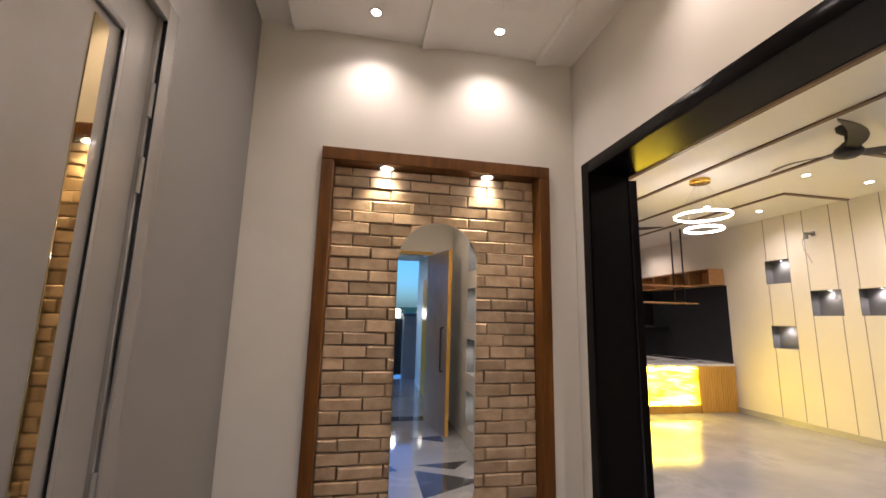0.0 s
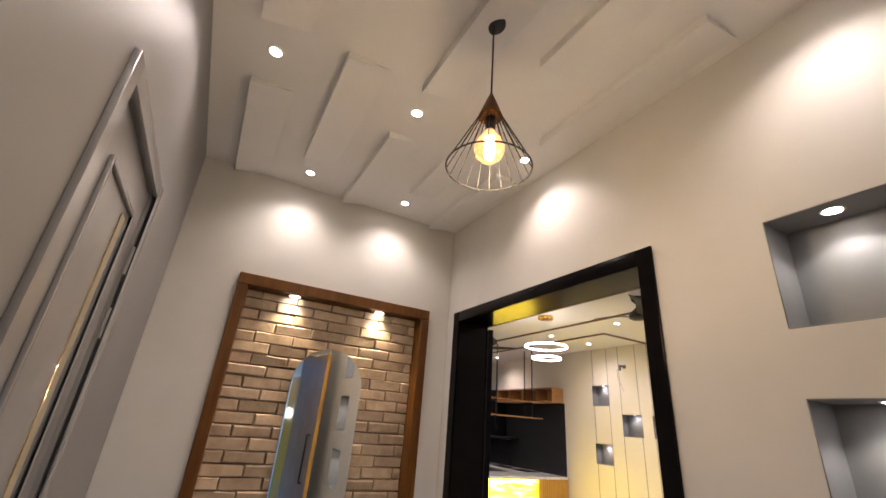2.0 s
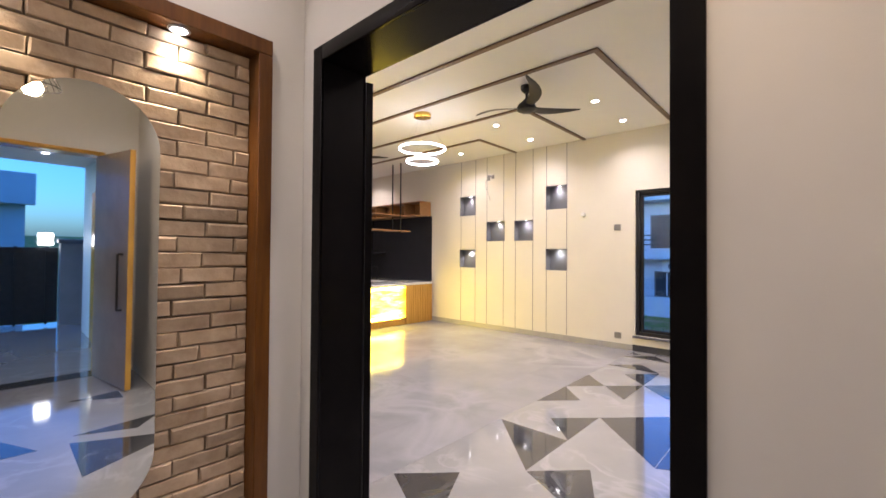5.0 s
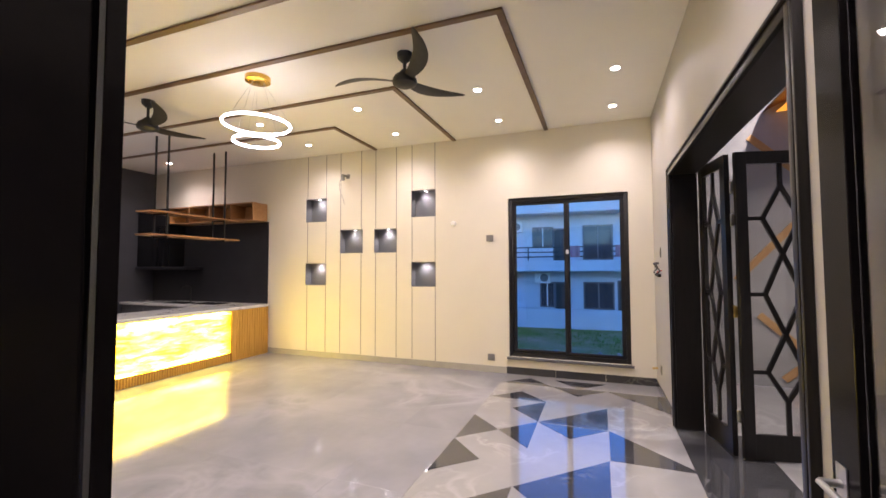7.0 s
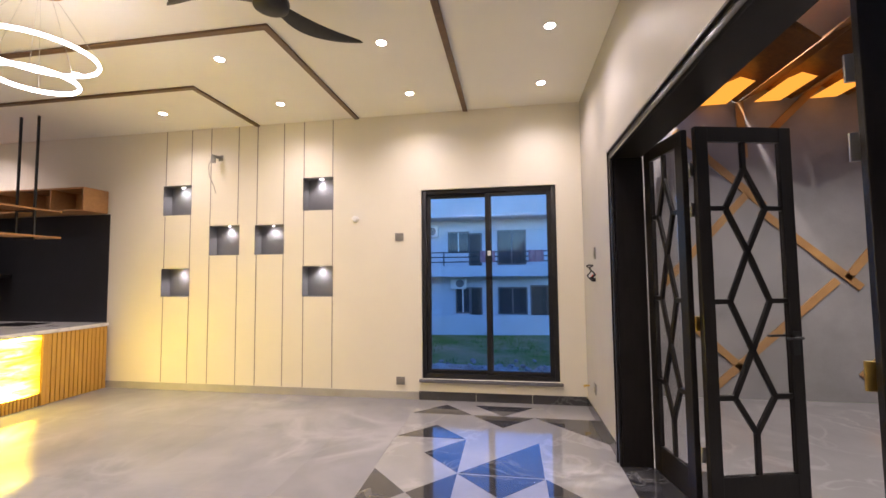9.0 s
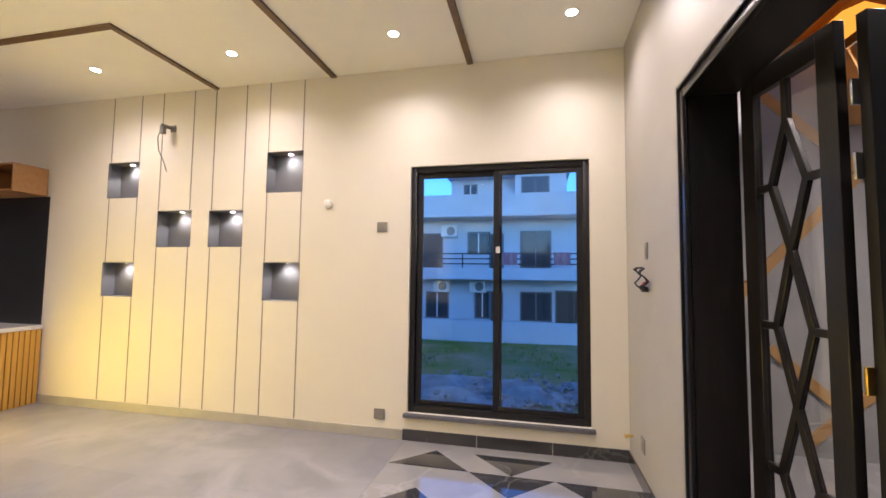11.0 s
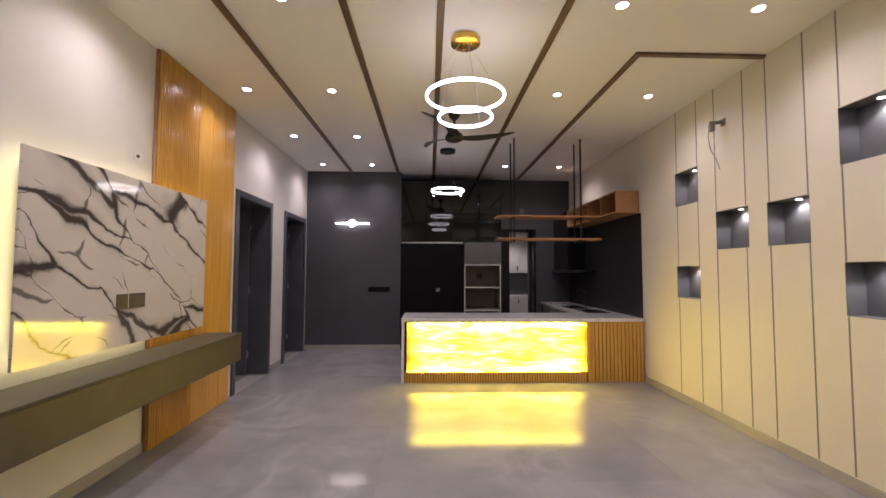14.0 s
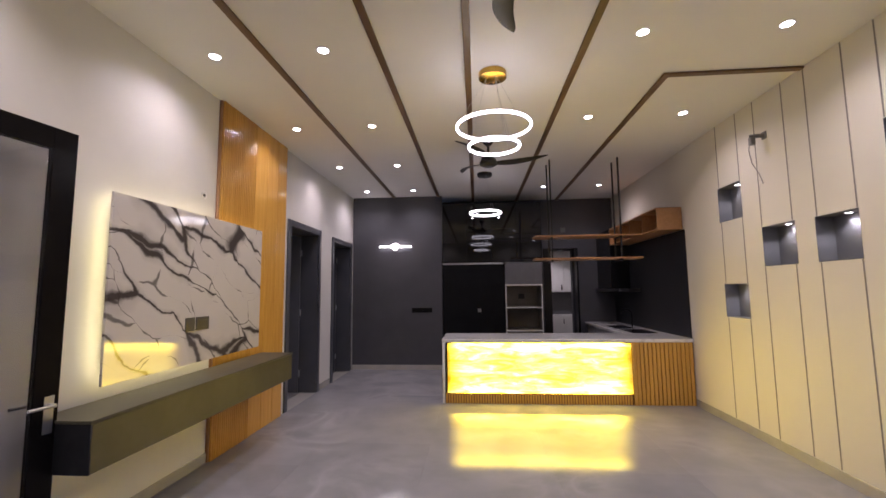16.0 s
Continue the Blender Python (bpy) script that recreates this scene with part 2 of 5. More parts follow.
SILL = mat("grey_granite_sill", (0.10, 0.10, 0.11), 0.2, 0, (0.14, 0.14, 0.15), 30, coat=0.2)
JOINT = mat("grey_tile_joint", (0.13, 0.128, 0.13), 0.7, 0, (0.11, 0.108, 0.11), 12)
GOLDM = mat("brushed_gold_metal", (0.85, 0.55, 0.12), 0.25, 1.0, (0.75, 0.46, 0.09), 12)
BRASS = mat("brass_hinge", (0.65, 0.45, 0.12), 0.3, 1.0)
STEEL = mat("satin_steel", (0.55, 0.55, 0.56), 0.3, 1.0)
CHROME = mat("chrome", (0.8, 0.8, 0.8), 0.08, 1.0)
DOORGREY = mat("taupe_grey_door_paint", (0.27, 0.265, 0.26), 0.25, 0, (0.24, 0.235, 0.23), 3, 0.02, 100, coat=0.3)
DOORDARK = mat("slate_grey_door_paint", (0.075, 0.078, 0.09), 0.35, 0, (0.06, 0.063, 0.072), 3, 0.03, 100)
OLIVE = mat("olive_grey_laminate", (0.085, 0.078, 0.05), 0.45, 0, (0.07, 0.064, 0.04), 5, spec=0.22)
QUARTZ = marble_mat("white_quartz_worktop", (0.74, 0.73, 0.71), (0.5, 0.5, 0.5), 3.0, 0.15, 0.03, 0.3)
TVSTONE = veined_mat("white_marble_with_dark_veins", (0.64, 0.61, 0.57), (0.055, 0.045, 0.04))
WHITE = mat("white_laminate", (0.75, 0.74, 0.71), 0.35, 0, (0.70, 0.69, 0.66), 5)
PLASTIC = mat("dark_switch_plastic", (0.07, 0.065, 0.055), 0.4, 0, (0.055, 0.05, 0.045), 10)
SWGREY = mat("grey_switch_plastic", (0.22, 0.21, 0.19), 0.4, 0, (0.19, 0.18, 0.165), 10)
CABLE = mat("grey_cable_sheath", (0.30, 0.28, 0.25), 0.5, 0, (0.25, 0.23, 0.2), 20)
RED = mat("red_wire", (0.5, 0.05, 0.03), 0.5)
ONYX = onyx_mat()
LAMP = glow_mat("downlight_diffuser", (1.0, 0.95, 0.88), 30.0)
LAMPC = glow_mat("niche_spot_diffuser", (1.0, 0.95, 0.88), 22.0)
RING = glow_mat("led_ring_diffuser", (1.0, 0.93, 0.88), RING_E)
SCONCE = glow_mat("led_bar_diffuser", (1.0, 0.88, 0.76), 20.0)
STRIP_LED = glow_mat("warm_led_tape", (1.0, 0.86, 0.40), 9.0)
BULB = mat("amber_bulb_glass", (1.0, 0.70, 0.36), 0.22, trans=1.0)
BULB.node_tree.nodes["Principled BSDF"].inputs["Emission Color"].default_value = (1.0, 0.55, 0.2, 1)
BULB.node_tree.nodes["Principled BSDF"].inputs["Emission Strength"].default_value = 0.35
FILAMENT = glow_mat("warm_filament_glow", (1.0, 0.72, 0.38), 22.0)


def glass_mat(name, color, rough):
    m = mat(name, color, rough, trans=1.0)
    m.node_tree.nodes["Principled BSDF"].inputs["IOR"].default_value = 1.45
    return m


GLASS = glass_mat("clear_window_glass", (0.93, 0.96, 0.98), 0.0)
LATTICE_GLASS = glass_mat("clear_door_glass", (0.95, 0.95, 0.95), 0.01)
SMOKED_GLASS = glass_mat("smoked_door_glass", (0.42, 0.42, 0.44), 0.01)


# ---- builders ----
def box(bm, x0, x1, y0, y1, z0, z1, bevel=0.0):
    r = bmesh.ops.create_cube(bm, size=1.0)
    vs = r["verts"]
    for v in vs:
        v.co = Vector(((x0 + x1) / 2 + v.co.x * (x1 - x0), (y0 + y1) / 2 + v.co.y * (y1 - y0), (z0 + z1) / 2 + v.co.z * (z1 - z0)))
    if bevel:
        es = list({e for v in vs for e in v.link_edges})
        bmesh.ops.bevel(bm, geom=es, offset=bevel, segments=2, affect="EDGES", profile=0.5)
    return bm


def cyl(bm, p0, p1, r0, r1=None, seg=16, caps=True):
    p0, p1 = Vector(p0), Vector(p1)
    d = p1 - p0
    m = Matrix.Translation((p0 + p1) / 2) @ d.to_track_quat("Z", "Y").to_matrix().to_4x4()
    bmesh.ops.create_cone(bm, cap_ends=caps, segments=seg, radius1=r0, radius2=r0 if r1 is None else r1, depth=d.length, matrix=m)
    return bm


def ring(bm, c, R, r, seg=64, sides=10, squash=1.0):
    vs = []
    for i in range(seg):
        a = 2 * math.pi * i / seg
        vs.append([bm.verts.new((c[0] + (R + r * math.cos(b)) * math.cos(a), c[1] + (R + r * math.cos(b)) * math.sin(a), c[2] + squash * r * math.sin(b)))
                   for b in (2 * math.pi * k / sides for k in range(sides))])
    for i in range(seg):
        for k in range(sides):
            bm.faces.new((vs[i][k], vs[(i + 1) % seg][k], vs[(i + 1) % seg][(k + 1) % sides], vs[i][(k + 1) % sides]))
    return bm


def lathe(bm, c, profile, seg=24):
    """Turns a profile of (radius, z) round the upright through c."""
    rows = []
    for r, z in profile:
        rows.append([bm.verts.new((c[0] + r * math.cos(2 * math.pi * i / seg), c[1] + r * math.sin(2 * math.pi * i / seg), c[2] + z)) for i in range(seg)])
    for a, b in zip(rows, rows[1:]):
        for i in range(seg):
            bm.faces.new((a[i], a[(i + 1) % seg], b[(i + 1) % seg], b[i]))
    return bm


def prism(bm, pts, lo, hi, axis="z"):
    """A solid from a flat outline, between lo and hi along an axis."""
    def at(p, h):
        return {"z": (p[0], p[1], h), "y": (p[0], h, p[1]), "x": (h, p[0], p[1])}[axis]
    a = [bm.verts.new(at(p, lo)) for p in pts]
    b = [bm.verts.new(at(p, hi)) for p in pts]
    k = len(pts)
    bm.faces.new(a)
    bm.faces.new(b)
    for i in range(k):
        bm.faces.new((a[i], a[(i + 1) % k], b[(i + 1) % k], b[i]))
    return bm


def tube(bm, pts, r, seg=8):
    for p, q in zip(pts, pts[1:]):
        cyl(bm, p, q, r, seg=seg)
    return bm


def smooth(me, angle=35):
    """Smooth shading with hard edges; broad flat faces stay true to their plane, so that their reflections do."""
    me.set_sharp_from_angle(angle=radians(angle))
    total = sum(p.area for p in me.polygons)
    for p in me.polygons:
        p.use_smooth = p.area < 0.1 * total


def obj(name, bm, material, soft=True):
    bmesh.ops.remove_doubles(bm, verts=bm.verts, dist=1e-5)
    bmesh.ops.recalc_face_normals(bm, faces=bm.faces)
    me = bpy.data.meshes.new(name)
    bm.to_mesh(me)
    bm.free()
    if material:
        me.materials.append(material)
    if soft:
        smooth(me)
    return new(name, me)


def thing(name, label, category, group="", at=(0, 0, 0), kind=""):
    e = new(name)
    e.empty_display_size = 0.1
    e.location = at
    return tagged(e, label, category, group, kind)


def part(name, bm, material, parent, label=""):
    o = obj(name, bm, material)
    o.parent = parent
    if parent and not parent.parent:
        o.matrix_parent_inverse = Matrix.Translation(-parent.location)
    if label:
        tagged(o, label)
    return o


def single(name, bm, material, label, category, group="", kind=""):
    return tagged(obj(name, bm, material), label, category, group, kind)


def B(*a, **k):
    return box(bmesh.new(), *a, **k)


def wall(name, axis, a, b, u0, u1, z0, z1, holes, material, label):
    """A wall between a and b along its axis, over u0..u1 and z0..z1, with openings (u0, u1, z0, z1) right through it."""
    us = sorted({u0, u1, *[h[0] for h in holes], *[h[1] for h in holes]})
    zs = sorted({z0, z1, *[h[2] for h in holes], *[h[3] for h in holes]})
    us = [u for u in us if u0 <= u <= u1]
    zs = [z for z in zs if z0 <= z <= z1]
    bm = bmesh.new()
    cells = {}
    for i in range(len(us) - 1):
        for j in range(len(zs) - 1):
            cu, cz = (us[i] + us[i + 1]) / 2, (zs[j] + zs[j + 1]) / 2
            cells[i, j] = not any(h[0] < cu < h[1] and h[2] < cz < h[3] for h in holes)

    def v(d, u, z):
        return bm.verts.new((d, u, z) if axis == "x" else (u, d, z))

    for (i, j), solid in cells.items():
        if not solid:
            continue
        ua, ub, za, zb = us[i], us[i + 1], zs[j], zs[j + 1]
        for d in (a, b):
            bm.faces.new([v(d, ua, za), v(d, ub, za), v(d, ub, zb), v(d, ua, zb)])
        for di, dj, p, q in ((-1, 0, (ua, za), (ua, zb)), (1, 0, (ub, za), (ub, zb)), (0, -1, (ua, za), (ub, za)), (0, 1, (ua, zb), (ub, zb))):
            if not cells.get((i + di, j + dj), False):
                bm.faces.new([v(a, *p), v(a, *q), v(b, *q), v(b, *p)])
    o = obj(name, bm, material, soft=False)
    return tagged(o, label, "wall", kind="structure")


# ---- plan ----
XW, XE, YS, YN, YK, ZC = 1.85, 7.58, 0.518, 9.73, 10.40, 3.68   # living room and kitchen
FX0, FX1, FY0, FY1, FZ = -0.60, 1.58, -1.45, 2.49, 3.555        # entrance foyer
NICHES = [(5.86, 6.32, 2.45, 2.88), (5.86, 6.32, 1.29, 1.69), (5.10, 5.57, 1.865, 2.285), (4.43, 4.87, 1.865, 2.275), (3.72, 4.16, 2.45, 2.90), (3.72, 4.16, 1.29, 1.70)]
FNICHES = [(-0.41, -0.02, 2.24, 2.67), (-0.41, -0.02, 1.56, 2.005), (-0.41, -0.02, 0.88, 1.33), (-0.41, -0.02, 0.20, 0.65)]
WIN = (0.825, 2.52, 0.255, 2.665)
GROOVES = [6.28, 5.87, 5.56, 5.13, 4.84, 4.44, 4.145, 3.73]

# walls
wall("wall_east", "x", XE, XE + 0.16, YS - 0.3, YK + 0.6, 0, ZC + 0.1, NICHES + [WIN], CREAM, "cream painted feature wall with lit square recesses")
wall("wall_east_outer", "x", XE + 0.165, XE + 0.30, YS - 0.3, YK + 0.6, 0, ZC + 0.1, [WIN], WALL, "outer masonry leaf behind the feature wall")
wall("wall_west", "x", FX1, XW, FY0, YK + 0.6, 0, ZC + 0.1,
     [(0.50, 2.33, 0, 2.69), (6.63, 7.77, 0, 2.63), (8.46, 9.56, 0, 2.60)] + FNICHES, WALL, "white painted wall with door openings")
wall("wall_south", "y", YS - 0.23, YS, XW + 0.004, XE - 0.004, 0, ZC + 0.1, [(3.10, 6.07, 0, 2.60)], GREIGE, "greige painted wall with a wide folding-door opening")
wall("wall_north_grey", "y", YN, YN + 0.2, XW + 0.004, 3.80, 0, ZC, [], GREY, "charcoal painted end wall with a bar light")
wall("wall_kitchen", "y", YK + 0.62, YK + 0.8, 3.4, XE - 0.004, 0, ZC, [(6.20, 6.80, 0, 2.56)], GREY, "dark kitchen back wall")
wall("wall_kitchen_grey", "y", YK, YK + 0.2, 6.80, XE - 0.004, 0, ZC, [], GREY, "dark grey painted wall beside the rear doorway")
wall("wall_foyer_north", "y", FY1, FY1 + 0.25, FX0 - 0.2, FX1 - 0.004, 0, FZ + 0.2, [(-0.09, 1.30, 0.05, 2.66)], WALL, "off-white painted foyer wall with a brick recess")
wall("wall_foyer_west", "x", FX0 - 0.2, FX0, FY0 - 0.2, FY1 - 0.004, 0, FZ + 0.2, [(0.52, 1.345, 0, 2.67)], FGREY, "taupe grey foyer wall with a panelled door")
wall("wall_foyer_south", "y", FY0 - 0.24, FY0, FX0 + 0.004, FX1 + 0.236, 0, FZ + 0.2, [(0.0, 1.26, 0, 2.62)], WALL, "off-white painted wall round the front door")
for nm, a in (("wall_recess_back", (-0.09, 1.30, FY1 + 0.16, FY1 + 0.246, 0.05, 2.66)),):
    single(nm, B(*a), MORTAR, "dark mortar bed behind the brick slips", "wall", kind="structure")

# floors
single("floor_slab", B(FX0 - 0.3, XE + 0.3, FY0 - 0.3, 14.0, -0.2, -0.012), SKIRT, "screed under the tiles", "floor", kind="structure")
single("floor", B(XW + 0.02, XE, 2.53, 11.1, -0.012, -0.002), JOINT, "polished grey marble tile floor", "floor", kind="structure")
single("floor_pattern", B(FX0, XE, FY0, 2.53, -0.012, -0.001), PALE, "pale polished tile floor with black triangles", "floor", kind="structure")

# ceilings
single("ceiling", B(XW, XE, YS - 0.2, 11.2, ZC, ZC + 0.12), CEIL, "flat white ceiling with walnut strips", "ceiling", kind="structure")
single("ceiling_foyer", B(FX0, FX1, FY0, FY1, FZ, FZ + 0.12), CEIL, "white foyer ceiling with stepped slats", "ceiling", kind="structure")

# ---- ceiling strips ----
for x, y0 in ((2.77, YS), (3.73, YS), (4.48, 1.93), (5.46, 3.39), (6.36, 4.84)):
    single("ceiling_strip", B(x - 0.03, x + 0.03, y0 - 0.03, 9.73 if x < 3.8 else 11.0, ZC - 0.022, ZC - 0.0005, bevel=0.003), STRIPW,
           "narrow walnut strip set on the ceiling", "ceiling strip", "ceiling strips", "structure")
    if x > 4:
        single("ceiling_strip", B(x + 0.032, XE - 0.002, y0 - 0.03, y0 + 0.03, ZC - 0.022, ZC - 0.0005, bevel=0.003), STRIPW,
               "narrow walnut strip set on the ceiling", "ceiling strip", "ceiling strips", "structure")

# foyer ceiling: staggered wedge slats
bm = bmesh.new()
for i in range(5):
    xa = -0.39 + 0.42 * i
    wdt = min(0.23, FX1 - xa - 0.01)
    for y0 in ((1.41, -0.12, -1.4) if i % 2 == 0 else (0.94, -0.60)):
        if i == 4 and y0 < -1:
            continue
        y1 = min(y0 + 1.06, FY1 - 0.015)
        prism(bm, [(xa, FZ - 0.05), (xa + wdt, FZ - 0.002), (xa + wdt, FZ + 0.001), (xa, FZ + 0.001)], y0, y1, "y")
single("ceiling_slats", bm, CEIL, "white stepped plaster slats on the foyer ceiling", "ceiling", kind="structure")


# ---- lamps ----
def downlight(x, y, z, watts, group, size=math.radians(78), r=0.042, color=(1.0, 0.87, 0.82), blend=0.6, lamp=LAMP):
    t = thing("downlight", "small round recessed LED downlight, switched on", "downlight", group, (x, y, z))
    part("trim", ring(bmesh.new(), (x, y, z - 0.003), r + 0.008, 0.008, 24, 6, 0.6), WHITE, t, "white trim ring")
    part("diffuser", cyl(bmesh.new(), (x, y, z - 0.006), (x, y, z - 0.0005), r, seg=24), lamp, t, "glowing diffuser")
    d = bpy.data.lights.new("downlight_lamp", "SPOT")
    d.energy, d.color, d.spot_size, d.spot_blend, d.shadow_soft_size = watts, color, size, blend, 0.03
    o = new("downlight_lamp", d)
    o.location = (x, y, z - 0.02)
    return t


for y in (1.02, 2.51, 4.14, 5.78, 7.43, 9.14):
    for x in (2.31, 3.27, 5.88, 6.96):
        if y == 7.43 and x > 4:
            continue
        downlight(x, y, ZC, DOWN_W, "living room downlights", radians(146), blend=1.0)
for x, y, z in ((-0.30, 1.16, FZ), (0.52, 1.16, FZ), (1.35, 1.16, FZ), (0.124, 2.24, FZ), (0.933, 2.235, FZ), (-0.30, -0.10, FZ - 0.042), (1.30, -0.37, FZ)):
    downlight(x, y, z, FOYER_W, "foyer downlights", radians(130), 0.027, (1.0, 0.86, 0.76), 0.9)


# ---- lit recesses ----
def recess(y0, y1, z0, z1, xf, xb, material, group, label, watts, deep, rad):
    t = thing("wall_niche", label, "wall niche", group, (xb, (y0 + y1) / 2, z0))
    e = 0.004
    part("back", B(xb - e, xb, y0, y1, z0, z1), material, t)
    part("sill", B(xf, xb - e, y0, y1, z0, z0 + e), material, t)
    part("soffit", B(xf, xb - e, y0, y1, z1 - e, z1), material, t)
    part("cheek", B(xf, xb - e, y0, y0 + e, z0 + e, z1 - e), material, t)
    part("cheek", B(xf, xb - e, y1 - e, y1, z0 + e, z1 - e), material, t)
    xm, ym = xf + (xb - xf) * deep, (y0 + y1) / 2
    part("spotlight", cyl(bmesh.new(), (xm, ym, z1 - 0.0065), (xm, ym, z1 - e), rad, seg=20), LAMPC, t, "glowing round spotlight")
    part("trim", ring(bmesh.new(), (xm, ym, z1 - e - 0.001), rad + 0.006, 0.005, 24, 6, 0.5), WHITE, t, "white trim ring")
    d = bpy.data.lights.new("niche_lamp", "SPOT")
    d.energy, d.color, d.spot_size, d.spot_blend, d.shadow_soft_size = watts, (1.0, 0.94, 0.86), radians(126), 0.5, 0.012
    o = new("niche_lamp", d)
    o.location = (xm, ym, z1 - 0.02)


for y0, y1, z0, z1 in NICHES:
    recess(y0, y1, z0, z1, XE + 0.001, XE + 0.164, NICHE_GREY, "feature wall niches", "square grey recess in the cream wall, lit from above", NICHE_W * 2.0, 0.66, 0.022)
for y0, y1, z0, z1 in FNICHES:
    recess(y0, y1, z0, z1, FX1 + 0.001, FX1 + 0.18, FNICHE, "foyer wall niches", "grey recess in the off-white foyer wall, lit from above", NICHE_W * 1.0, 0.42, 0.028)

# vertical grooves of the feature wall, cut short by the recesses
for g in GROOVES:
    cuts = sorted((z0, z1) for y0, y1, z0, z1 in NICHES if y0 - 0.04 < g < y1 + 0.04)
    z = 0.1
    for a, b in cuts + [(ZC, ZC)]:
        if a - z > 0.05:
            single("groove", B(XE - 0.003, XE + 0.002, g - 0.006, g + 0.006, z, a - 0.004), GROOVE, "thin grey upright groove in the cream wall panelling", "wall groove", "wall grooves", "structure")
        z = b + 0.004

# ---- skirtings ----
single("baseboard_east", B(XE - 0.012, XE, 2.56, 7.2, 0, 0.095, bevel=0.002), SKIRT, "pale polished tile skirting", "skirting", kind="structure")
for i, (a, b) in enumerate(((0.52, 1.16), (1.16, 1.84), (1.84, 2.56))):
    single("baseboard_window", B(XE - 0.013, XE, a + 0.002, b - 0.002, 0, 0.105, bevel=0.002), DARK, "black granite skirting under the window", "skirting", kind="structure")
single("baseboard_south", B(6.12, XE - 0.015, YS, YS + 0.013, 0, 0.105, bevel=0.002), DARK, "black granite skirting", "skirting", kind="structure")
single("baseboard_west", B(XW, XW + 0.012, 3.2, 6.5, 0, 0.095, bevel=0.002), SKIRT, "pale polished tile skirting", "skirting", kind="structure")
single("baseboard_west", B(XW, XW + 0.012, 7.84, 8.38, 0, 0.095, bevel=0.002), SKIRT, "pale polished tile skirting", "skirting", kind="structure")
single("baseboard_north", B(XW + 0.012, 3.80, YN - 0.012, YN, 0, 0.095, bevel=0.002), SKIRT, "pale polished tile skirting", "skirting", kind="structure")


# ---- frames ----
def casing_x(xf, out, y0, y1, z1, w, material, xb):
    """Lining and architrave of an opening in a wall of constant x: face xf, standing out by out."""
    bm = bmesh.new()
    box(bm, min(xf, xf + out), max(xf, xf + out), y0 - w, y0, 0, z1 + w, 0.004)
    box(bm, min(xf, xf + out), max(xf, xf + out), y1, y1 + w, 0, z1 + w, 0.004)
    box(bm, min(xf, xf + out), max(xf, xf + out), y0, y1, z1, z1 + w, 0.004)
    return bm


# main living-room doorway, black
t = thing("door_frame_foyer", "black lacquered door frame between foyer and living room", "door frame", kind="structure")
part("architrave", casing_x(FX1, -0.016, 0.545, 2.285, 2.645, 0.085, BLACK, XW), BLACK, t)
part("architrave", casing_x(XW, 0.02, 0.545, 2.285, 2.645, 0.085, BLACK, XW), BLACK, t)
part("lining", B(FX1, XW, 2.285, 2.328, 0, 2.645), BLACK, t)
part("lining", B(FX1, XW, 0.502, 0.545, 0, 2.645), BLACK, t)
part("head", B(FX1, XW, 0.502, 2.328, 2.645, 2.688), BLACK, t)


def glazed_leaf(name, label, hinge, tip, z0, z1, group):
    """A tall black glazed leaf from its hinge to its free edge, seen in plan."""
    h, p = Vector((*hinge, 0)), Vector((*tip, 0))
    w = (p - h).length
    t = thing(name, label, "door leaf", group, (h.x, h.y, 0))
    q, s = 0.0225, 0.13
    o = [part("stile", B(0, s, -q, q, z0, z1, bevel=0.003), BLACK, None), part("stile", B(w - s, w, -q, q, z0, z1, bevel=0.003), BLACK, None),
         part("top_rail", B(s, w - s, -q + 0.002, q - 0.002, z1 - s, z1), BLACK, None), part("bottom_rail", B(s, w - s, -q + 0.002, q - 0.002, z0, z0 + 0.2), BLACK, None),
         part("glass", B(s, w - s, -0.004, 0.004, z0 + 0.2, z1 - s), SMOKED_GLASS, None, "smoked glass pane")]
    o[-1].visible_shadow = False
    bm = bmesh.new()
    for sy in (1, -1):
        cyl(bm, (w - 0.05, sy * q, 1.02), (w - 0.05, sy * (q + 0.05), 1.02), 0.011)
        cyl(bm, (w - 0.05, sy * (q + 0.05), 1.02), (w - 0.18, sy * (q + 0.05), 1.02), 0.009)
        box(bm, w - 0.075, w - 0.025, sy * q - 0.003, sy * q + 0.003, 0.86, 1.07)
    o.append(part("handle", bm, STEEL, None, "satin steel lever handle"))
    for x in o:
        x.parent = t
    t.rotation_euler = (0, 0, math.atan2(p.y - h.y, p.x - h.x))
    return t


glazed_leaf("door_leaf", "black framed glazed door leaf folded back beside the marble wall", (1.92, 2.31), (2.055, 3.22), 0.01, 2.635, "foyer double door")
glazed_leaf("door_leaf", "black framed glazed door leaf open against the side wall", (1.90, 0.575), (2.75, 0.595), 0.01, 2.635, "foyer double door")

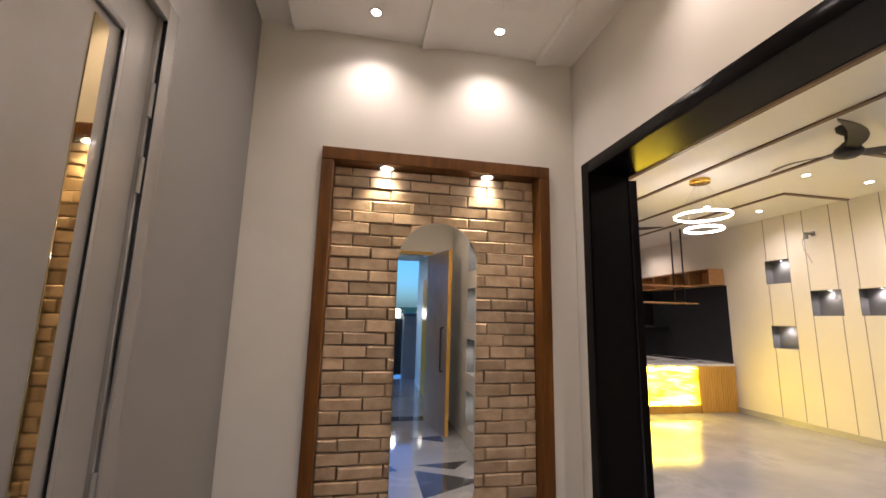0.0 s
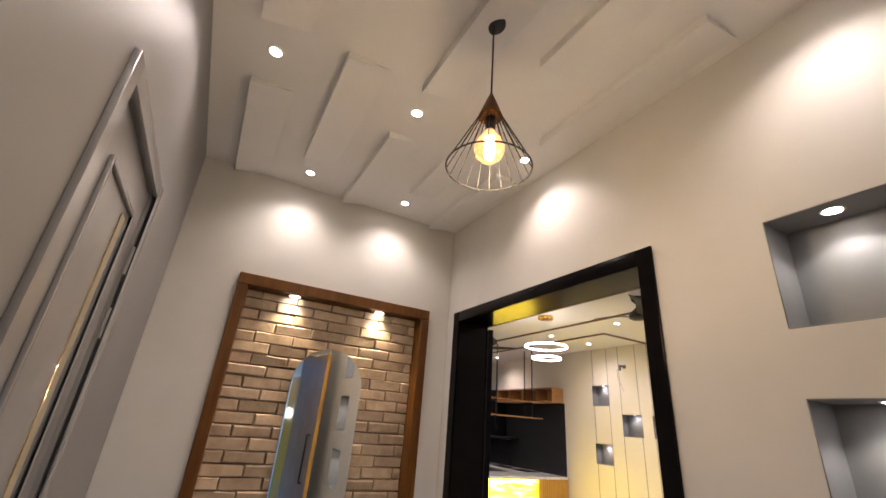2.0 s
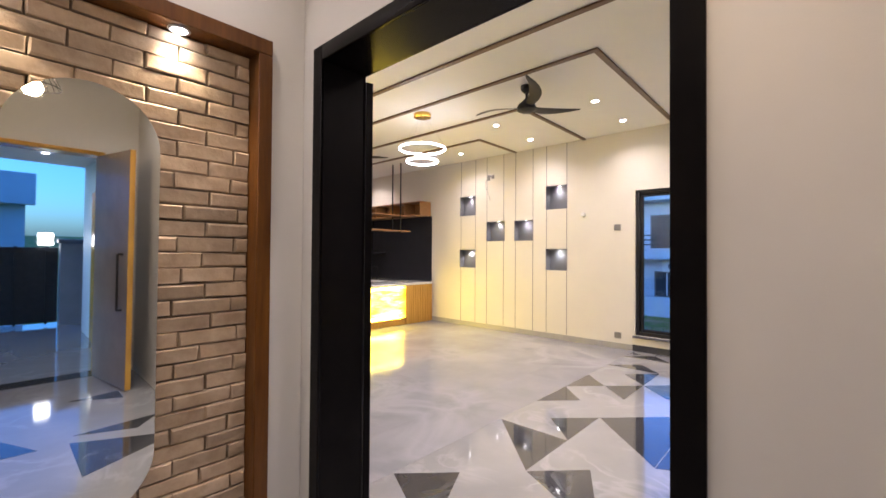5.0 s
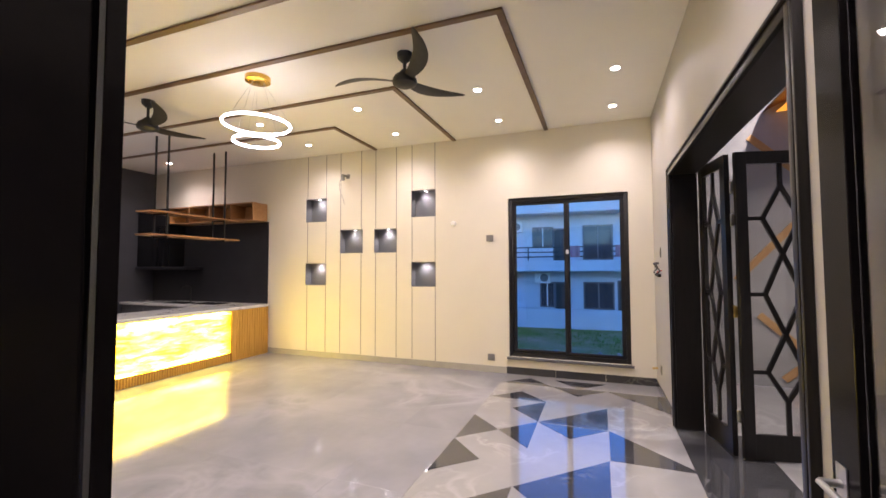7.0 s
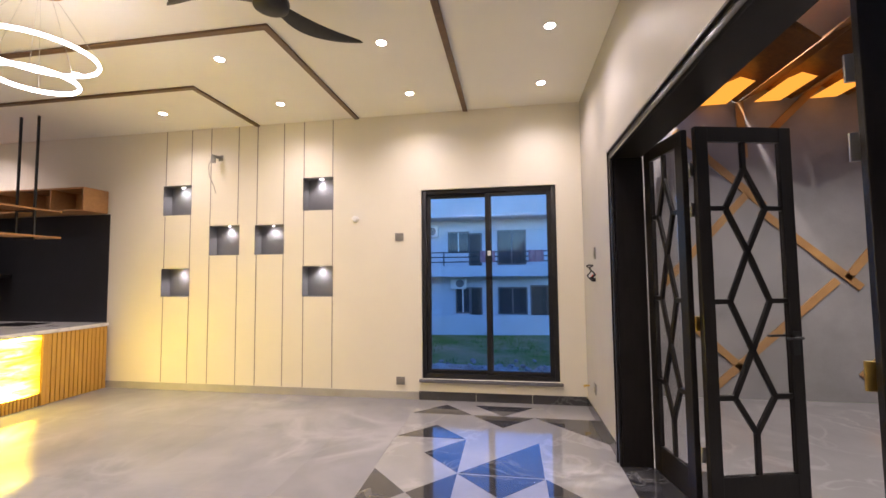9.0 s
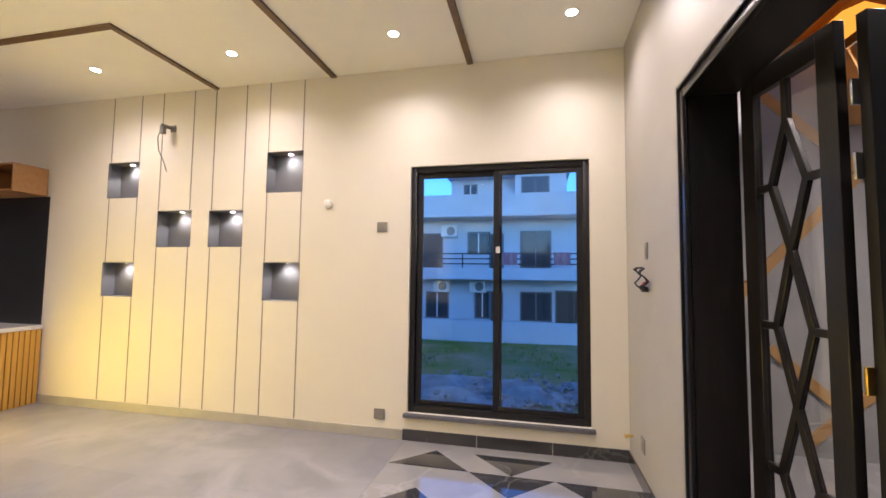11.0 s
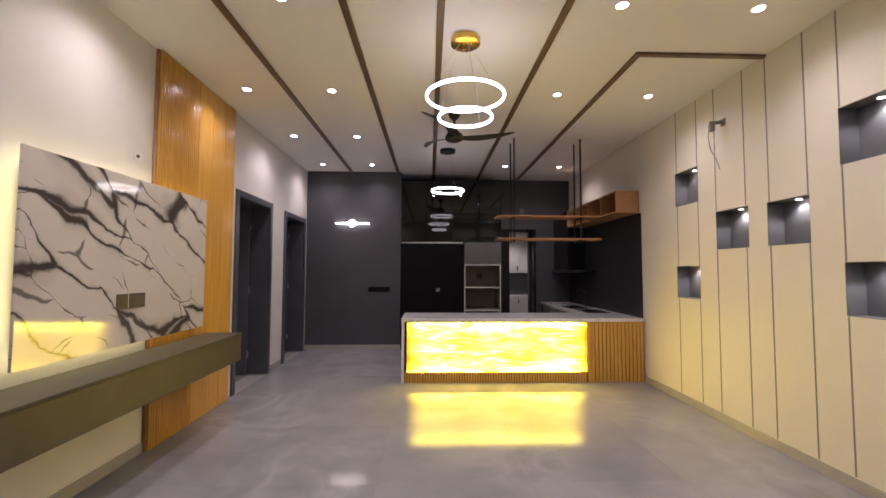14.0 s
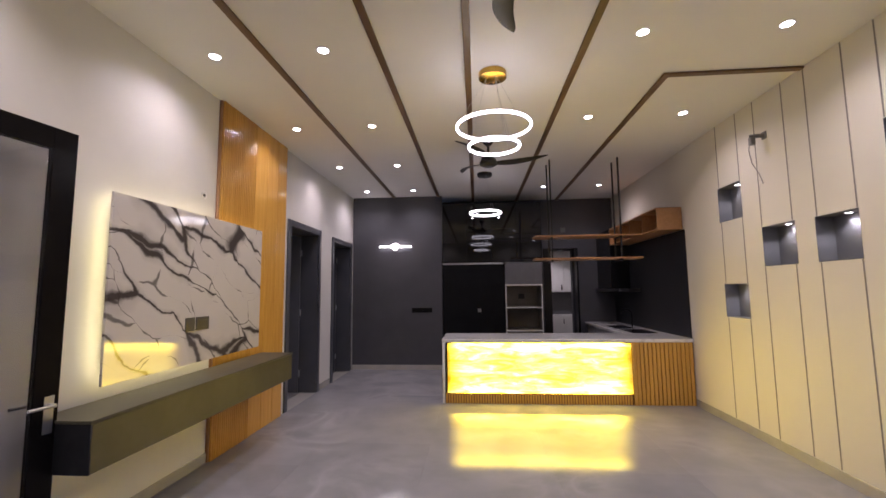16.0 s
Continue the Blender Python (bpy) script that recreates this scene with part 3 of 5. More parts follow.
# two dark grey doors of the west wall
for y0, y1, z1, nm, turn in ((6.63, 7.77, 2.63, "door_1", 196), (8.46, 9.56, 2.60, "door_2", 188)):
    t = thing(nm, "slate grey panelled room door, standing wide open", "door", "grey room doors", (XW, (y0 + y1) / 2, 0), "structure")
    part("architrave", casing_x(XW, 0.025, y0 + 0.03, y1 - 0.03, z1 - 0.03, 0.09, DOORDARK, XW), DOORDARK, t)
    part("lining", B(FX1 - 0.03, XW, y0 + 0.001, y0 + 0.03, 0, z1 - 0.03), DOORDARK, t)
    part("lining", B(FX1 - 0.03, XW, y1 - 0.03, y1 - 0.001, 0, z1 - 0.03), DOORDARK, t)
    part("head", B(FX1 - 0.03, XW, y0 + 0.001, y1 - 0.001, z1 - 0.03, z1 - 0.001), DOORDARK, t)
    swing = Matrix.Translation((1.555, y1 - 0.045, 0)) @ Matrix.Rotation(radians(turn), 4, "Z")
    w = y1 - y0 - 0.09
    leaf = part("leaf", B(0, w, -0.02, 0.02, 0.008, z1 - 0.035, bevel=0.003), DOORDARK, t)
    leaf.data.transform(swing)
    for a, b in ((0.25, 1.05), (1.25, z1 - 0.3)):
        pn = part("panel", B(0.16, w - 0.16, -0.028, 0.028, a, b, bevel=0.006), DOORDARK, leaf)
        pn.data.transform(swing)
    for sg in (-1, 1):
        hd = part("handle", tube(bmesh.new(), [(w - 0.07, sg * 0.02, 1.0), (w - 0.07, sg * 0.065, 1.0), (w - 0.20, sg * 0.065, 1.0)], 0.009), STEEL, leaf, "steel lever handle")
        hd.data.transform(swing)
    for z in (0.3, 1.3, 2.3):
        part("hinge", cyl(bmesh.new(), (1.565, y1 - 0.034, z - 0.05), (1.565, y1 - 0.034, z + 0.05), 0.008, seg=10), STEEL, t, "steel butt hinge")

# plain rooms behind them
for a, b in ((6.2, 8.06), (8.16, 10.3)):
    single("wall_room_end", B(-1.3, -1.2, a, b, 0, 3.0), WALL, "plain white wall of a side room", "wall", kind="structure")
    single("ceiling_room", B(-1.2, FX1 - 0.004, a, b, 2.9, 3.0), CEIL, "white side-room ceiling", "ceiling", kind="structure")
    single("floor_room", B(-1.2, FX1, a, b, -0.012, -0.001), PALE, "pale tiled side-room floor", "floor", kind="structure")
for a, b in ((6.1, 6.2), (8.06, 8.16), (10.3, 10.4)):
    single("wall_room_side", B(-1.3, FX1 - 0.004, a, b, 0, 3.0), WALL, "plain white partition of the side rooms", "wall", kind="structure")

# ---- marble media wall ----
t = thing("fluted_wood_panel", "honey oak fluted wall panel from floor to ceiling", "wall panel", at=(XW, 5.7, 0))
part("backing", B(XW, XW + 0.03, 4.93, 6.44, 0.004, ZC - 0.002), OAK2, t)
ys = 4.945
while ys < 6.42:
    plain = 5.60 < ys < 6.43
    wd = 0.27 if plain else 0.024
    wd = min(wd, 6.435 - ys)
    part("slat", B(XW + 0.03, XW + (0.042 if plain else 0.052), ys, ys + wd, 0.004, ZC - 0.002, bevel=0.004), OAK, t)
    ys += wd + (0.006 if plain else 0.012)
t = thing("marble_tv_panel", "large white marble panel with dark veins, glowing at its edges", "wall panel", at=(XW, 4.62, 1.0))
part("slab", B(1.955, 1.975, 3.60, 5.65, 1.02, 2.375, bevel=0.003), TVSTONE, t)
part("backing", B(1.905, 1.955, 3.68, 5.57, 1.10, 2.295), WHITE, t)
for a in ((3.665, 3.68, 1.10, 2.295), (5.57, 5.585, 1.10, 2.295)):
    part("led_tape", B(1.915, 1.94, *a), STRIP_LED, t, "warm glowing LED tape")
for a in ((3.68, 5.57, 1.085, 1.10), (3.68, 5.57, 2.295, 2.31)):
    part("led_tape", B(1.915, 1.94, *a), STRIP_LED, t, "warm glowing LED tape")
t = thing("floating_console", "long olive grey floating media console under the marble panel", "console", at=(XW, 4.5, 0.6))
part("body", B(XW + 0.056, 2.30, 3.22, 5.84, 0.62, 0.90, bevel=0.003), OLIVE, t)
part("end_panel", B(XW + 0.056, 2.302, 3.207, 3.219, 0.62, 0.90), MATTEBLACK, t, "black end panel")
part("top_board", B(XW + 0.056, 2.305, 3.205, 5.845, 0.901, 0.922, bevel=0.003), OLIVE, t)
for a, b in ((4.39, 4.51), (4.53, 4.71)):
    s = thing("wall_socket", "dark bronze socket plate on the marble panel", "socket", "media sockets", (1.975, (a + b) / 2, 1.36))
    part("plate", B(1.975, 1.984, a, b, 1.31, 1.43, bevel=0.003), PLASTIC, s)
    part("rocker", B(1.983, 1.988, a + 0.03, b - 0.03, 1.34, 1.40, bevel=0.002), PLASTIC, s)

# ---- charcoal wall: bar light and switches ----
t = thing("wall_light", "horizontal LED bar wall light, switched on", "wall light", at=(2.80, YN, 2.6))
part("bar", B(2.46, 3.14, YN - 0.075, YN - 0.05, 2.575, 2.60, bevel=0.006), SCONCE, t, "glowing LED bar")
part("mount", cyl(bmesh.new(), (2.80, YN, 2.588), (2.80, YN - 0.049, 2.588), 0.03, seg=24), CHROME, t, "round chrome mount")
bm = ring(bmesh.new(), (0, 0, 0), 0.065, 0.007, 32, 8)
bm.transform(Matrix.Translation((2.80, YN - 0.08, 2.588)) @ Matrix.Rotation(radians(90), 4, "X"))
part("ring", bm, SCONCE, t, "glowing ring")
t = thing("switch_plate", "long dark switch plate on the charcoal wall", "switch", at=(3.36, YN, 1.2))
part("plate", B(3.14, 3.58, YN - 0.01, YN, 1.18, 1.28, bevel=0.003), DARKCAB, t)
for k in range(4):
    part("rocker", B(3.16 + 0.105 * k, 3.25 + 0.105 * k, YN - 0.014, YN - 0.0095, 1.195, 1.265, bevel=0.002), DARKCAB, t)

# ---- kitchen ----
CY = 7.165
t = thing("peninsula_counter", "bar counter with a backlit yellow onyx front", "counter", at=(5.8, CY, 0))
part("body", B(4.06, XE - 0.004, CY + 0.03, CY + 0.70, 0.0, 0.875), DARKCAB, t)
part("waterfall_end", B(4.0, 4.04, CY - 0.008, CY + 0.82, 0.0, 0.875, bevel=0.002), QUARTZ, t, "white quartz end panel")
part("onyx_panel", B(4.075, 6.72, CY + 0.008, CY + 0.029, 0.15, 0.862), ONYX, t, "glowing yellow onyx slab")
part("post", B(6.725, 6.775, CY - 0.016, CY + 0.029, 0.0, 0.874, bevel=0.003), OAK, t)
part("toe_rail", B(4.045, 6.72, CY + 0.008, CY + 0.029, 0.0, 0.148), BROWN, t)
for k in range(70):
    xs = 4.05 + 0.038 * k
    part("slat", B(xs, xs + 0.028, CY - 0.006, CY + 0.0075, 0.0, 0.148, bevel=0.004), OAK, t)
part("slat_backing", B(6.777, XE - 0.005, CY + 0.012, CY + 0.029, 0.0, 0.874), BROWN, t)
for k in range(14):
    xs = 6.782 + 0.0565 * k
    part("slat", B(xs, xs + 0.047, CY - 0.006, CY + 0.0115, 0.0, 0.874, bevel=0.004), OAK, t)
single("peninsula_worktop", B(3.995, XE - 0.002, CY - 0.012, CY + 0.84, 0.8755, 0.924, bevel=0.003), QUARTZ, "white quartz worktop of the bar counter", "worktop")
single("side_worktop", B(6.90, XE - 0.002, CY + 0.845, YK - 0.005, 0.8755, 0.924, bevel=0.003), QUARTZ, "white quartz worktop along the dark wall", "worktop")
t = thing("base_cabinet", "dark base cabinet run under the side worktop", "cabinet", at=(7.2, 9.2, 0))
part("body", B(6.95, XE - 0.004, CY + 0.705, YK - 0.006, 0.0, 0.875), CABGREY, t)
for k in range(4):
    part("door", B(6.93, 6.949, CY + 0.86 + 0.57 * k, CY + 1.42 + 0.57 * k, 0.1, 0.86, bevel=0.002), CABGREY, t)
single("backsplash", B(XE - 0.008, XE - 0.0005, CY + 0.03, YK - 0.002, 0.9245, 2.50), SPLASH, "matt black stone backsplash", "backsplash", kind="structure")
t = thing("sink", "dark undermount sink bowl with a tall tap", "sink", at=(7.2, 9.2, 0.92))
part("bowl", B(7.02, 7.36, 8.75, 9.35, 0.9242, 0.9285, bevel=0.002), GLOSSBLACK, t)
part("tap", tube(bmesh.new(), [(7.42, 9.05, 0.924), (7.42, 9.05, 1.20), (7.36, 9.05, 1.25), (7.24, 9.05, 1.24), (7.22, 9.05, 1.18)], 0.012), MATTEBLACK, t, "black swan-neck tap")
single("hob", B(7.03, 7.42, 7.95, 8.55, 0.9243, 0.931, bevel=0.002), GLOSSBLACK, "flat black glass hob on the worktop", "hob")

YU = 9.75   # front of the tall units
single("wall_kitchen_units", B(3.60, 6.018, YK, YK + 0.2, 0, ZC - 0.001), GREY, "dark grey wall behind the tall kitchen units", "wall", kind="structure")
t = thing("tall_unit", "black glossy kitchen wall units above a dark fridge recess", "cabinet", at=(4.8, YU, 0))
part("carcass", B(3.805, 5.124, YU + 0.02, YK - 0.004, 0.0, 3.49), DARKCAB, t)
part("carcass", B(5.126, 5.91, YU + 0.02, YK - 0.004, 2.227, 3.49), DARKCAB, t)
for k in range(4):
    part("upper_door", B(3.808 + 0.5255 * k, 4.329 + 0.5255 * k, YU - 0.004, YU + 0.018, 2.227, 3.50, bevel=0.002), GLOSSBLACK, t, "black gloss door")
part("light_strip", B(3.81, 5.10, YU - 0.006, YU + 0.018, 2.185, 2.217), STEEL, t, "pale metal trim")
part("recess_panel", B(3.83, 5.09, YU + 0.004, YU + 0.018, 0.0, 2.175), DARKCAB, t)
t = thing("appliance_tower", "grey appliance tower with open white-edged shelves", "cabinet", at=(5.5, YU, 0))
LINING = mat("beige_cabinet_lining", (0.26, 0.235, 0.19), 0.5, 0, (0.22, 0.20, 0.16), 5)
part("upper_door", B(5.13, 5.892, YU - 0.01, YU + 0.016, 1.761, 2.213, bevel=0.002), CABGREY, t)
part("upper_box", B(5.147, 5.873, YU + 0.018, YU + 0.60, 1.757, 2.213), CABGREY, t)
for a, b in ((5.13, 5.147), (5.873, 5.892)):
    part("upright", B(a, b, YU - 0.008, YU + 0.60, 0.0, 1.756), LINING, t)
    part("edge_band", B(a, b, YU - 0.012, YU - 0.0085, 0.0, 1.756), WHITE, t, "white edge band")
for z in (1.728, 1.258, 0.783):
    part("shelf", B(5.147, 5.873, YU - 0.008, YU + 0.588, z, z + 0.023), LINING, t)
    part("edge_band", B(5.147, 5.873, YU - 0.012, YU - 0.0085, z, z + 0.023), WHITE, t, "white edge band")
part("back", B(5.147, 5.873, YU + 0.589, YU + 0.60, 0.0, 1.756), LINING, t)
part("cable_cover", B(5.45, 5.58, YU + 0.58, YU + 0.5885, 1.44, 1.55, bevel=0.002), PLASTIC, t, "dark cable outlet")

# open oak wall box and the dark hood beyond it
t = thing("open_wall_shelf", "open oak wall cabinet with divided compartments", "wall cabinet", at=(7.4, 8.3, 2.5))
x0, x1, y0, y1, z0, z1 = 7.21, XE - 0.012, 7.23, 9.45, 2.505, 2.84
part("top_board", B(x0, x1, y0, y1, z1 - 0.022, z1, bevel=0.002), OAK2, t)
part("bottom_board", B(x0, x1, y0, y1, z0, z0 + 0.022, bevel=0.002), OAK2, t)
part("back_board", B(x1 - 0.012, x1, y0, y1, z0 + 0.022, z1 - 0.022), OAK2, t)
for k in range(5):
    yy = y0 + (y1 - y0 - 0.022) * k / 4
    part("divider", B(x0, x1 - 0.012, yy, yy + 0.022, z0 + 0.022, z1 - 0.022, bevel=0.001), OAK2, t)
t = thing("wall_cabinet", "glossy black wall cabinet beside the open oak shelf", "wall cabinet", at=(7.4, 9.9, 1.64))
part("body", B(7.232, XE - 0.012, 9.456, YK - 0.006, 1.64, 2.84, bevel=0.002), DARKCAB, t)
for k in range(2):
    part("door", B(7.212, 7.231, 9.458 + 0.468 * k, 9.922 + 0.468 * k, 1.642, 2.838, bevel=0.002), GLOSSBLACK, t, "black gloss door")
t = thing("cooker_hood", "slim black cooker hood under the black wall cabinet", "cooker hood", at=(7.4, 9.5, 1.58))
part("canopy", B(7.16, XE - 0.012, 8.90, YK - 0.03, 1.585, 1.638, bevel=0.006), SPLASH, t)
part("filter", B(7.20, XE - 0.05, 9.0, YK - 0.1, 1.575, 1.5845), MATTEBLACK, t, "black filter panel")

# hanging rack of two oak shelves on black rods
t = thing("hanging_rack", "two slim oak shelves hung from the ceiling on black rods", "hanging shelf", at=(6.2, 7.55, 2.1))
for z in (2.10, 2.45):
    part("shelf", B(5.44, 7.04, 7.36, 7.72, z, z + 0.025, bevel=0.003), OAK2, t, "oak board")
for x in (5.70, 6.74):
    for y in (7.40, 7.68):
        part("rod", B(x - 0.011, x + 0.011, y - 0.011, y + 0.011, 2.06, ZC - 0.0005), MATTEBLACK, t, "black square rod")
    for z in (2.075, 2.425):
        part("crossbar", B(x - 0.010, x + 0.010, 7.411, 7.669, z, z + 0.022), MATTEBLACK, t, "black crossbar")

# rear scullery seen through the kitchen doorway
# back wall coloured cabinet grey instead of white, to stand for dim light
single("wall_scullery", B(5.6, 7.6, 13.6, 13.7, 0, ZC), CABGREY, "back wall of the rear scullery, its dimness put into a grey colour", "wall", kind="structure")
for a in ((5.5, 5.6), (7.6, 7.7)):
    single("wall_scullery_side", B(*a, YK + 0.81, 13.7, 0, ZC), WALL, "white side wall of the rear scullery", "wall", kind="structure")
single("ceiling_scullery", B(5.5, 7.7, YK + 0.81, 13.7, 2.9, 3.0), CEIL, "white scullery ceiling", "ceiling", kind="structure")
t = thing("scullery_cabinet", "white wall cabinet with dark handles in the rear scullery", "cabinet", at=(6.6, 13.4, 1.5))
part("body", B(5.7, 7.5, 13.25, 13.59, 1.55, 2.75), WHITE, t)
t2 = thing("base_cabinet", "white base cabinet with dark handles in the rear scullery", "cabinet", at=(6.6, 13.4, 0))
part("body", B(5.7, 7.5, 13.1, 13.59, 0.0, 0.9), WHITE, t2)
for k in range(4):
    a = 5.72 + 0.445 * k
    d = part("door", B(a, a + 0.43, 13.23, 13.249, 1.57, 2.73, bevel=0.003), WHITE, t)
    part("handle", B(a + 0.36, a + 0.38, 13.205, 13.229, 1.62, 1.76), MATTEBLACK, d, "dark bar handle")
    d = part("door", B(a, a + 0.43, 13.08, 13.099, 0.12, 0.86, bevel=0.003), WHITE, t2)
    part("handle", B(a + 0.36, a + 0.38, 13.055, 13.079, 0.66, 0.80), MATTEBLACK, d, "dark bar handle")
downlight(6.5, 12.4, 2.9, 50, "scullery lights", radians(130))


# ---- ceiling fans and ring pendants ----
def fan(x, y, zb, turn):
    t = thing("ceiling_fan", "matt black ceiling fan with three curved blades, at rest", "ceiling fan", "ceiling fans", (x, y, ZC))
    part("canopy", lathe(bmesh.new(), (x, y, 0), [(0.001, ZC - 0.0005), (0.075, ZC - 0.0005), (0.07, ZC - 0.05), (0.03, ZC - 0.09), (0.001, ZC - 0.09)]), MATTEBLACK, t)
    part("rod", cyl(bmesh.new(), (x, y, ZC - 0.09), (x, y, zb + 0.12), 0.016), MATTEBLACK, t)
    part("motor", lathe(bmesh.new(), (x, y, zb), [(0.001, -0.03), (0.07, -0.028), (0.115, -0.005), (0.12, 0.03), (0.10, 0.07), (0.06, 0.10), (0.03, 0.135), (0.001, 0.135)]), MATTEBLACK, t)
    for k in range(3):
        a0 = radians(turn + 120 * k)
        bm = bmesh.new()
        rows = []
        n = 14
        for i in range(n + 1):
            s = i / n
            r = 0.09 + 0.73 * s
            sweep = 0.17 * s * s - 0.05 * math.sin(math.pi * s)
            wd = (0.040 + 0.036 * math.sin(math.pi * min(1, s * 1.1)) ** 0.8) * (1 if s < 0.86 else math.sqrt(max(0.02, 1 - ((s - 0.86) / 0.14) ** 2)))
            twist = radians(-22 + 10 * s)
            lift = 0.02 * math.sin(math.pi * s) + 0.07 * s * s
            ring_ = []
            for u, th in ((-1, 0), (-0.5, 0.5), (0.5, 0.5), (1, 0), (0.5, -0.5), (-0.5, -0.5)):
                v = u * wd - sweep
                px, py, pz = r - 0.05 * s * s, u * wd * math.cos(twist) - sweep, u * wd * math.sin(twist) * 0.8 + th * 0.012 + lift + 0.03
                ring_.append(bm.verts.new((x + px * math.cos(a0) - py * math.sin(a0), y + px * math.sin(a0) + py * math.cos(a0), zb + pz)))
            rows.append(ring_)
        for p, q in zip(rows, rows[1:]):
            for i in range(6):
                bm.faces.new((p[i], p[(i + 1) % 6], q[(i + 1) % 6], q[i]))
        bm.faces.new(rows[0])
        bm.faces.new(rows[-1])
        part("blade", bm, MATTEBLACK, t, "curved black blade")
    return t


fan(4.83, 2.945, 3.38, 103)
fan(4.715, 6.41, 3.33, 131)


def ring_pendant(x, y, rings, label, canopy):
    t = thing("ring_pendant", label, "pendant light", "ring pendants", (x, y, ZC))
    part("canopy", lathe(bmesh.new(), (x, y, 0), [(0.001, ZC - 0.0005), (0.13, ZC - 0.0005), (0.13, ZC - 0.05), (0.12, ZC - 0.055), (0.001, ZC - 0.055)], 32), canopy, t, "round canopy")
    for z, R in rings:
        part("ring", ring(bmesh.new(), (x, y, z), R, 0.011, 72, 8, 1.4), RING, t, "glowing LED ring")
        for k in range(3):
            a = 2 * math.pi * k / 3 + z
            part("wire", cyl(bmesh.new(), (x + R * math.cos(a), y + R * math.sin(a), z + 0.02), (x + 0.06 * math.cos(a), y + 0.06 * math.sin(a), ZC - 0.055), 0.0015, seg=5), STEEL, t, "thin steel wire")
    return t


ring_pendant(4.71, 4.66, ((3.157, 0.342), (2.968, 0.234)), "two glowing LED rings hung under a gold canopy", GOLDM)
kr = ring_pendant(4.70, 8.07, ((2.975, 0.27),), "single glowing LED ring with small spots before the kitchen units", MATTEBLACK)
for a in (0.5, 2.6, 4.2, 5.2):
    sx, sy = 4.70 + 0.27 * math.cos(a), 8.07 + 0.27 * math.sin(a)
    sp = part("spot", cyl(bmesh.new(), (sx, sy, 2.915), (sx, sy, 2.958), 0.020, 0.014, seg=14), MATTEBLACK, kr, "small black spotlight")
    part("lens", cyl(bmesh.new(), (sx, sy, 2.911), (sx, sy, 2.9148), 0.017, seg=14), LAMPC, sp, "glowing lens")

# ---- foyer: brick recess, mirror, pendant, door ----
t = thing("recess_frame", "brown stained wooden frame round the brick recess", "wooden frame", at=(0.64, FY1, 0))
yf, yb = FY1 - 0.035, FY1 + 0.155
part("side_board", B(-0.16, -0.085, yf, yb, 0.0, 2.645, bevel=0.006), BROWN, t)
part("side_board", B(1.295, 1.372, yf, yb, 0.0, 2.645, bevel=0.006), BROWN, t)
part("head_board", B(-0.16, 1.372, yf, yb, 2.647, 2.73, bevel=0.006), BROWN, t)
for x in (0.25, 0.94):
    downlight(x, FY1 + 0.035, 2.645, 15.0, "brick recess spotlights", radians(100), 0.033, (1.0, 0.82, 0.54), 0.7)
t = thing("wall_mirror", "frameless pill-shaped mirror on the brick recess", "mirror", at=(0.615, FY1 + 0.09, 1.3))
pts = []
for k in range(25):
    a = math.pi * k / 24
    pts.append((0.61 + 0.262 * math.cos(a), 2.03 + 0.262 * math.sin(a)))
for k in range(25):
    a = math.pi + math.pi * k / 24
    pts.append((0.61 + 0.262 * math.cos(a), 0.66 + 0.262 * math.sin(a)))
bm = prism(bmesh.new(), pts, FY1 + 0.046, FY1 + 0.052, "y")
c = Matrix.Translation((0, FY1 + 0.05, 1.3))
bm.transform(c @ Matrix.Rotation(radians(0.9), 4, "X") @ c.inverted())
part("glass", bm, MIRROR, t, "silvered glass")

t = thing("cage_pendant", "pendant lamp with a black wire cage and amber bulb", "pendant light", at=(0.546, 0.405, FZ))
px, py = 0.546, 0.405
part("canopy", lathe(bmesh.new(), (px, py, 0), [(0.001, FZ), (0.055, FZ), (0.055, FZ - 0.025), (0.02, FZ - 0.035), (0.001, FZ - 0.035)]), MATTEBLACK, t)
part("cord", cyl(bmesh.new(), (px, py, FZ - 0.035), (px, py, 3.10), 0.004, seg=8), MATTEBLACK, t)
part("cap", lathe(bmesh.new(), (px, py, 0), [(0.006, 3.12), (0.018, 3.09), (0.05, 3.00), (0.045, 2.995), (0.001, 2.995)]), BROWN, t, "turned brown wooden cap")
part("socket", cyl(bmesh.new(), (px, py, 2.93), (px, py, 2.995), 0.022), MATTEBLACK, t)
part("bulb", lathe(bmesh.new(), (px, py, 2.845), [(0.001, -0.065), (0.03, -0.057), (0.052, -0.035), (0.062, 0.0), (0.052, 0.035), (0.03, 0.062), (0.02, 0.085)]), BULB, t, "glowing amber globe bulb")
part("filament", cyl(bmesh.new(), (px, py, 2.82), (px, py, 2.88), 0.016, 0.010, seg=12), FILAMENT, t, "bright warm filament")
bm = bmesh.new()
ring(bm, (px, py, 2.755), 0.165, 0.0035, 40, 6)
part("hoop", bm, MATTEBLACK, t)
for k in range(20):
    a = 2 * math.pi * k / 20
    part("wire", tube(bmesh.new(), [(px + 0.045 * math.cos(a), py + 0.045 * math.sin(a), 3.0), (px + 0.165 * math.cos(a), py + 0.165 * math.sin(a), 2.755)], 0.0022, 5), MATTEBLACK, t)
d = bpy.data.lights.new("pendant_lamp", "POINT")
d.energy, d.color, d.shadow_soft_size = 12, (1.0, 0.72, 0.42), 0.06
o = new("pendant_lamp", d)
o.location = (px, py, 2.74)

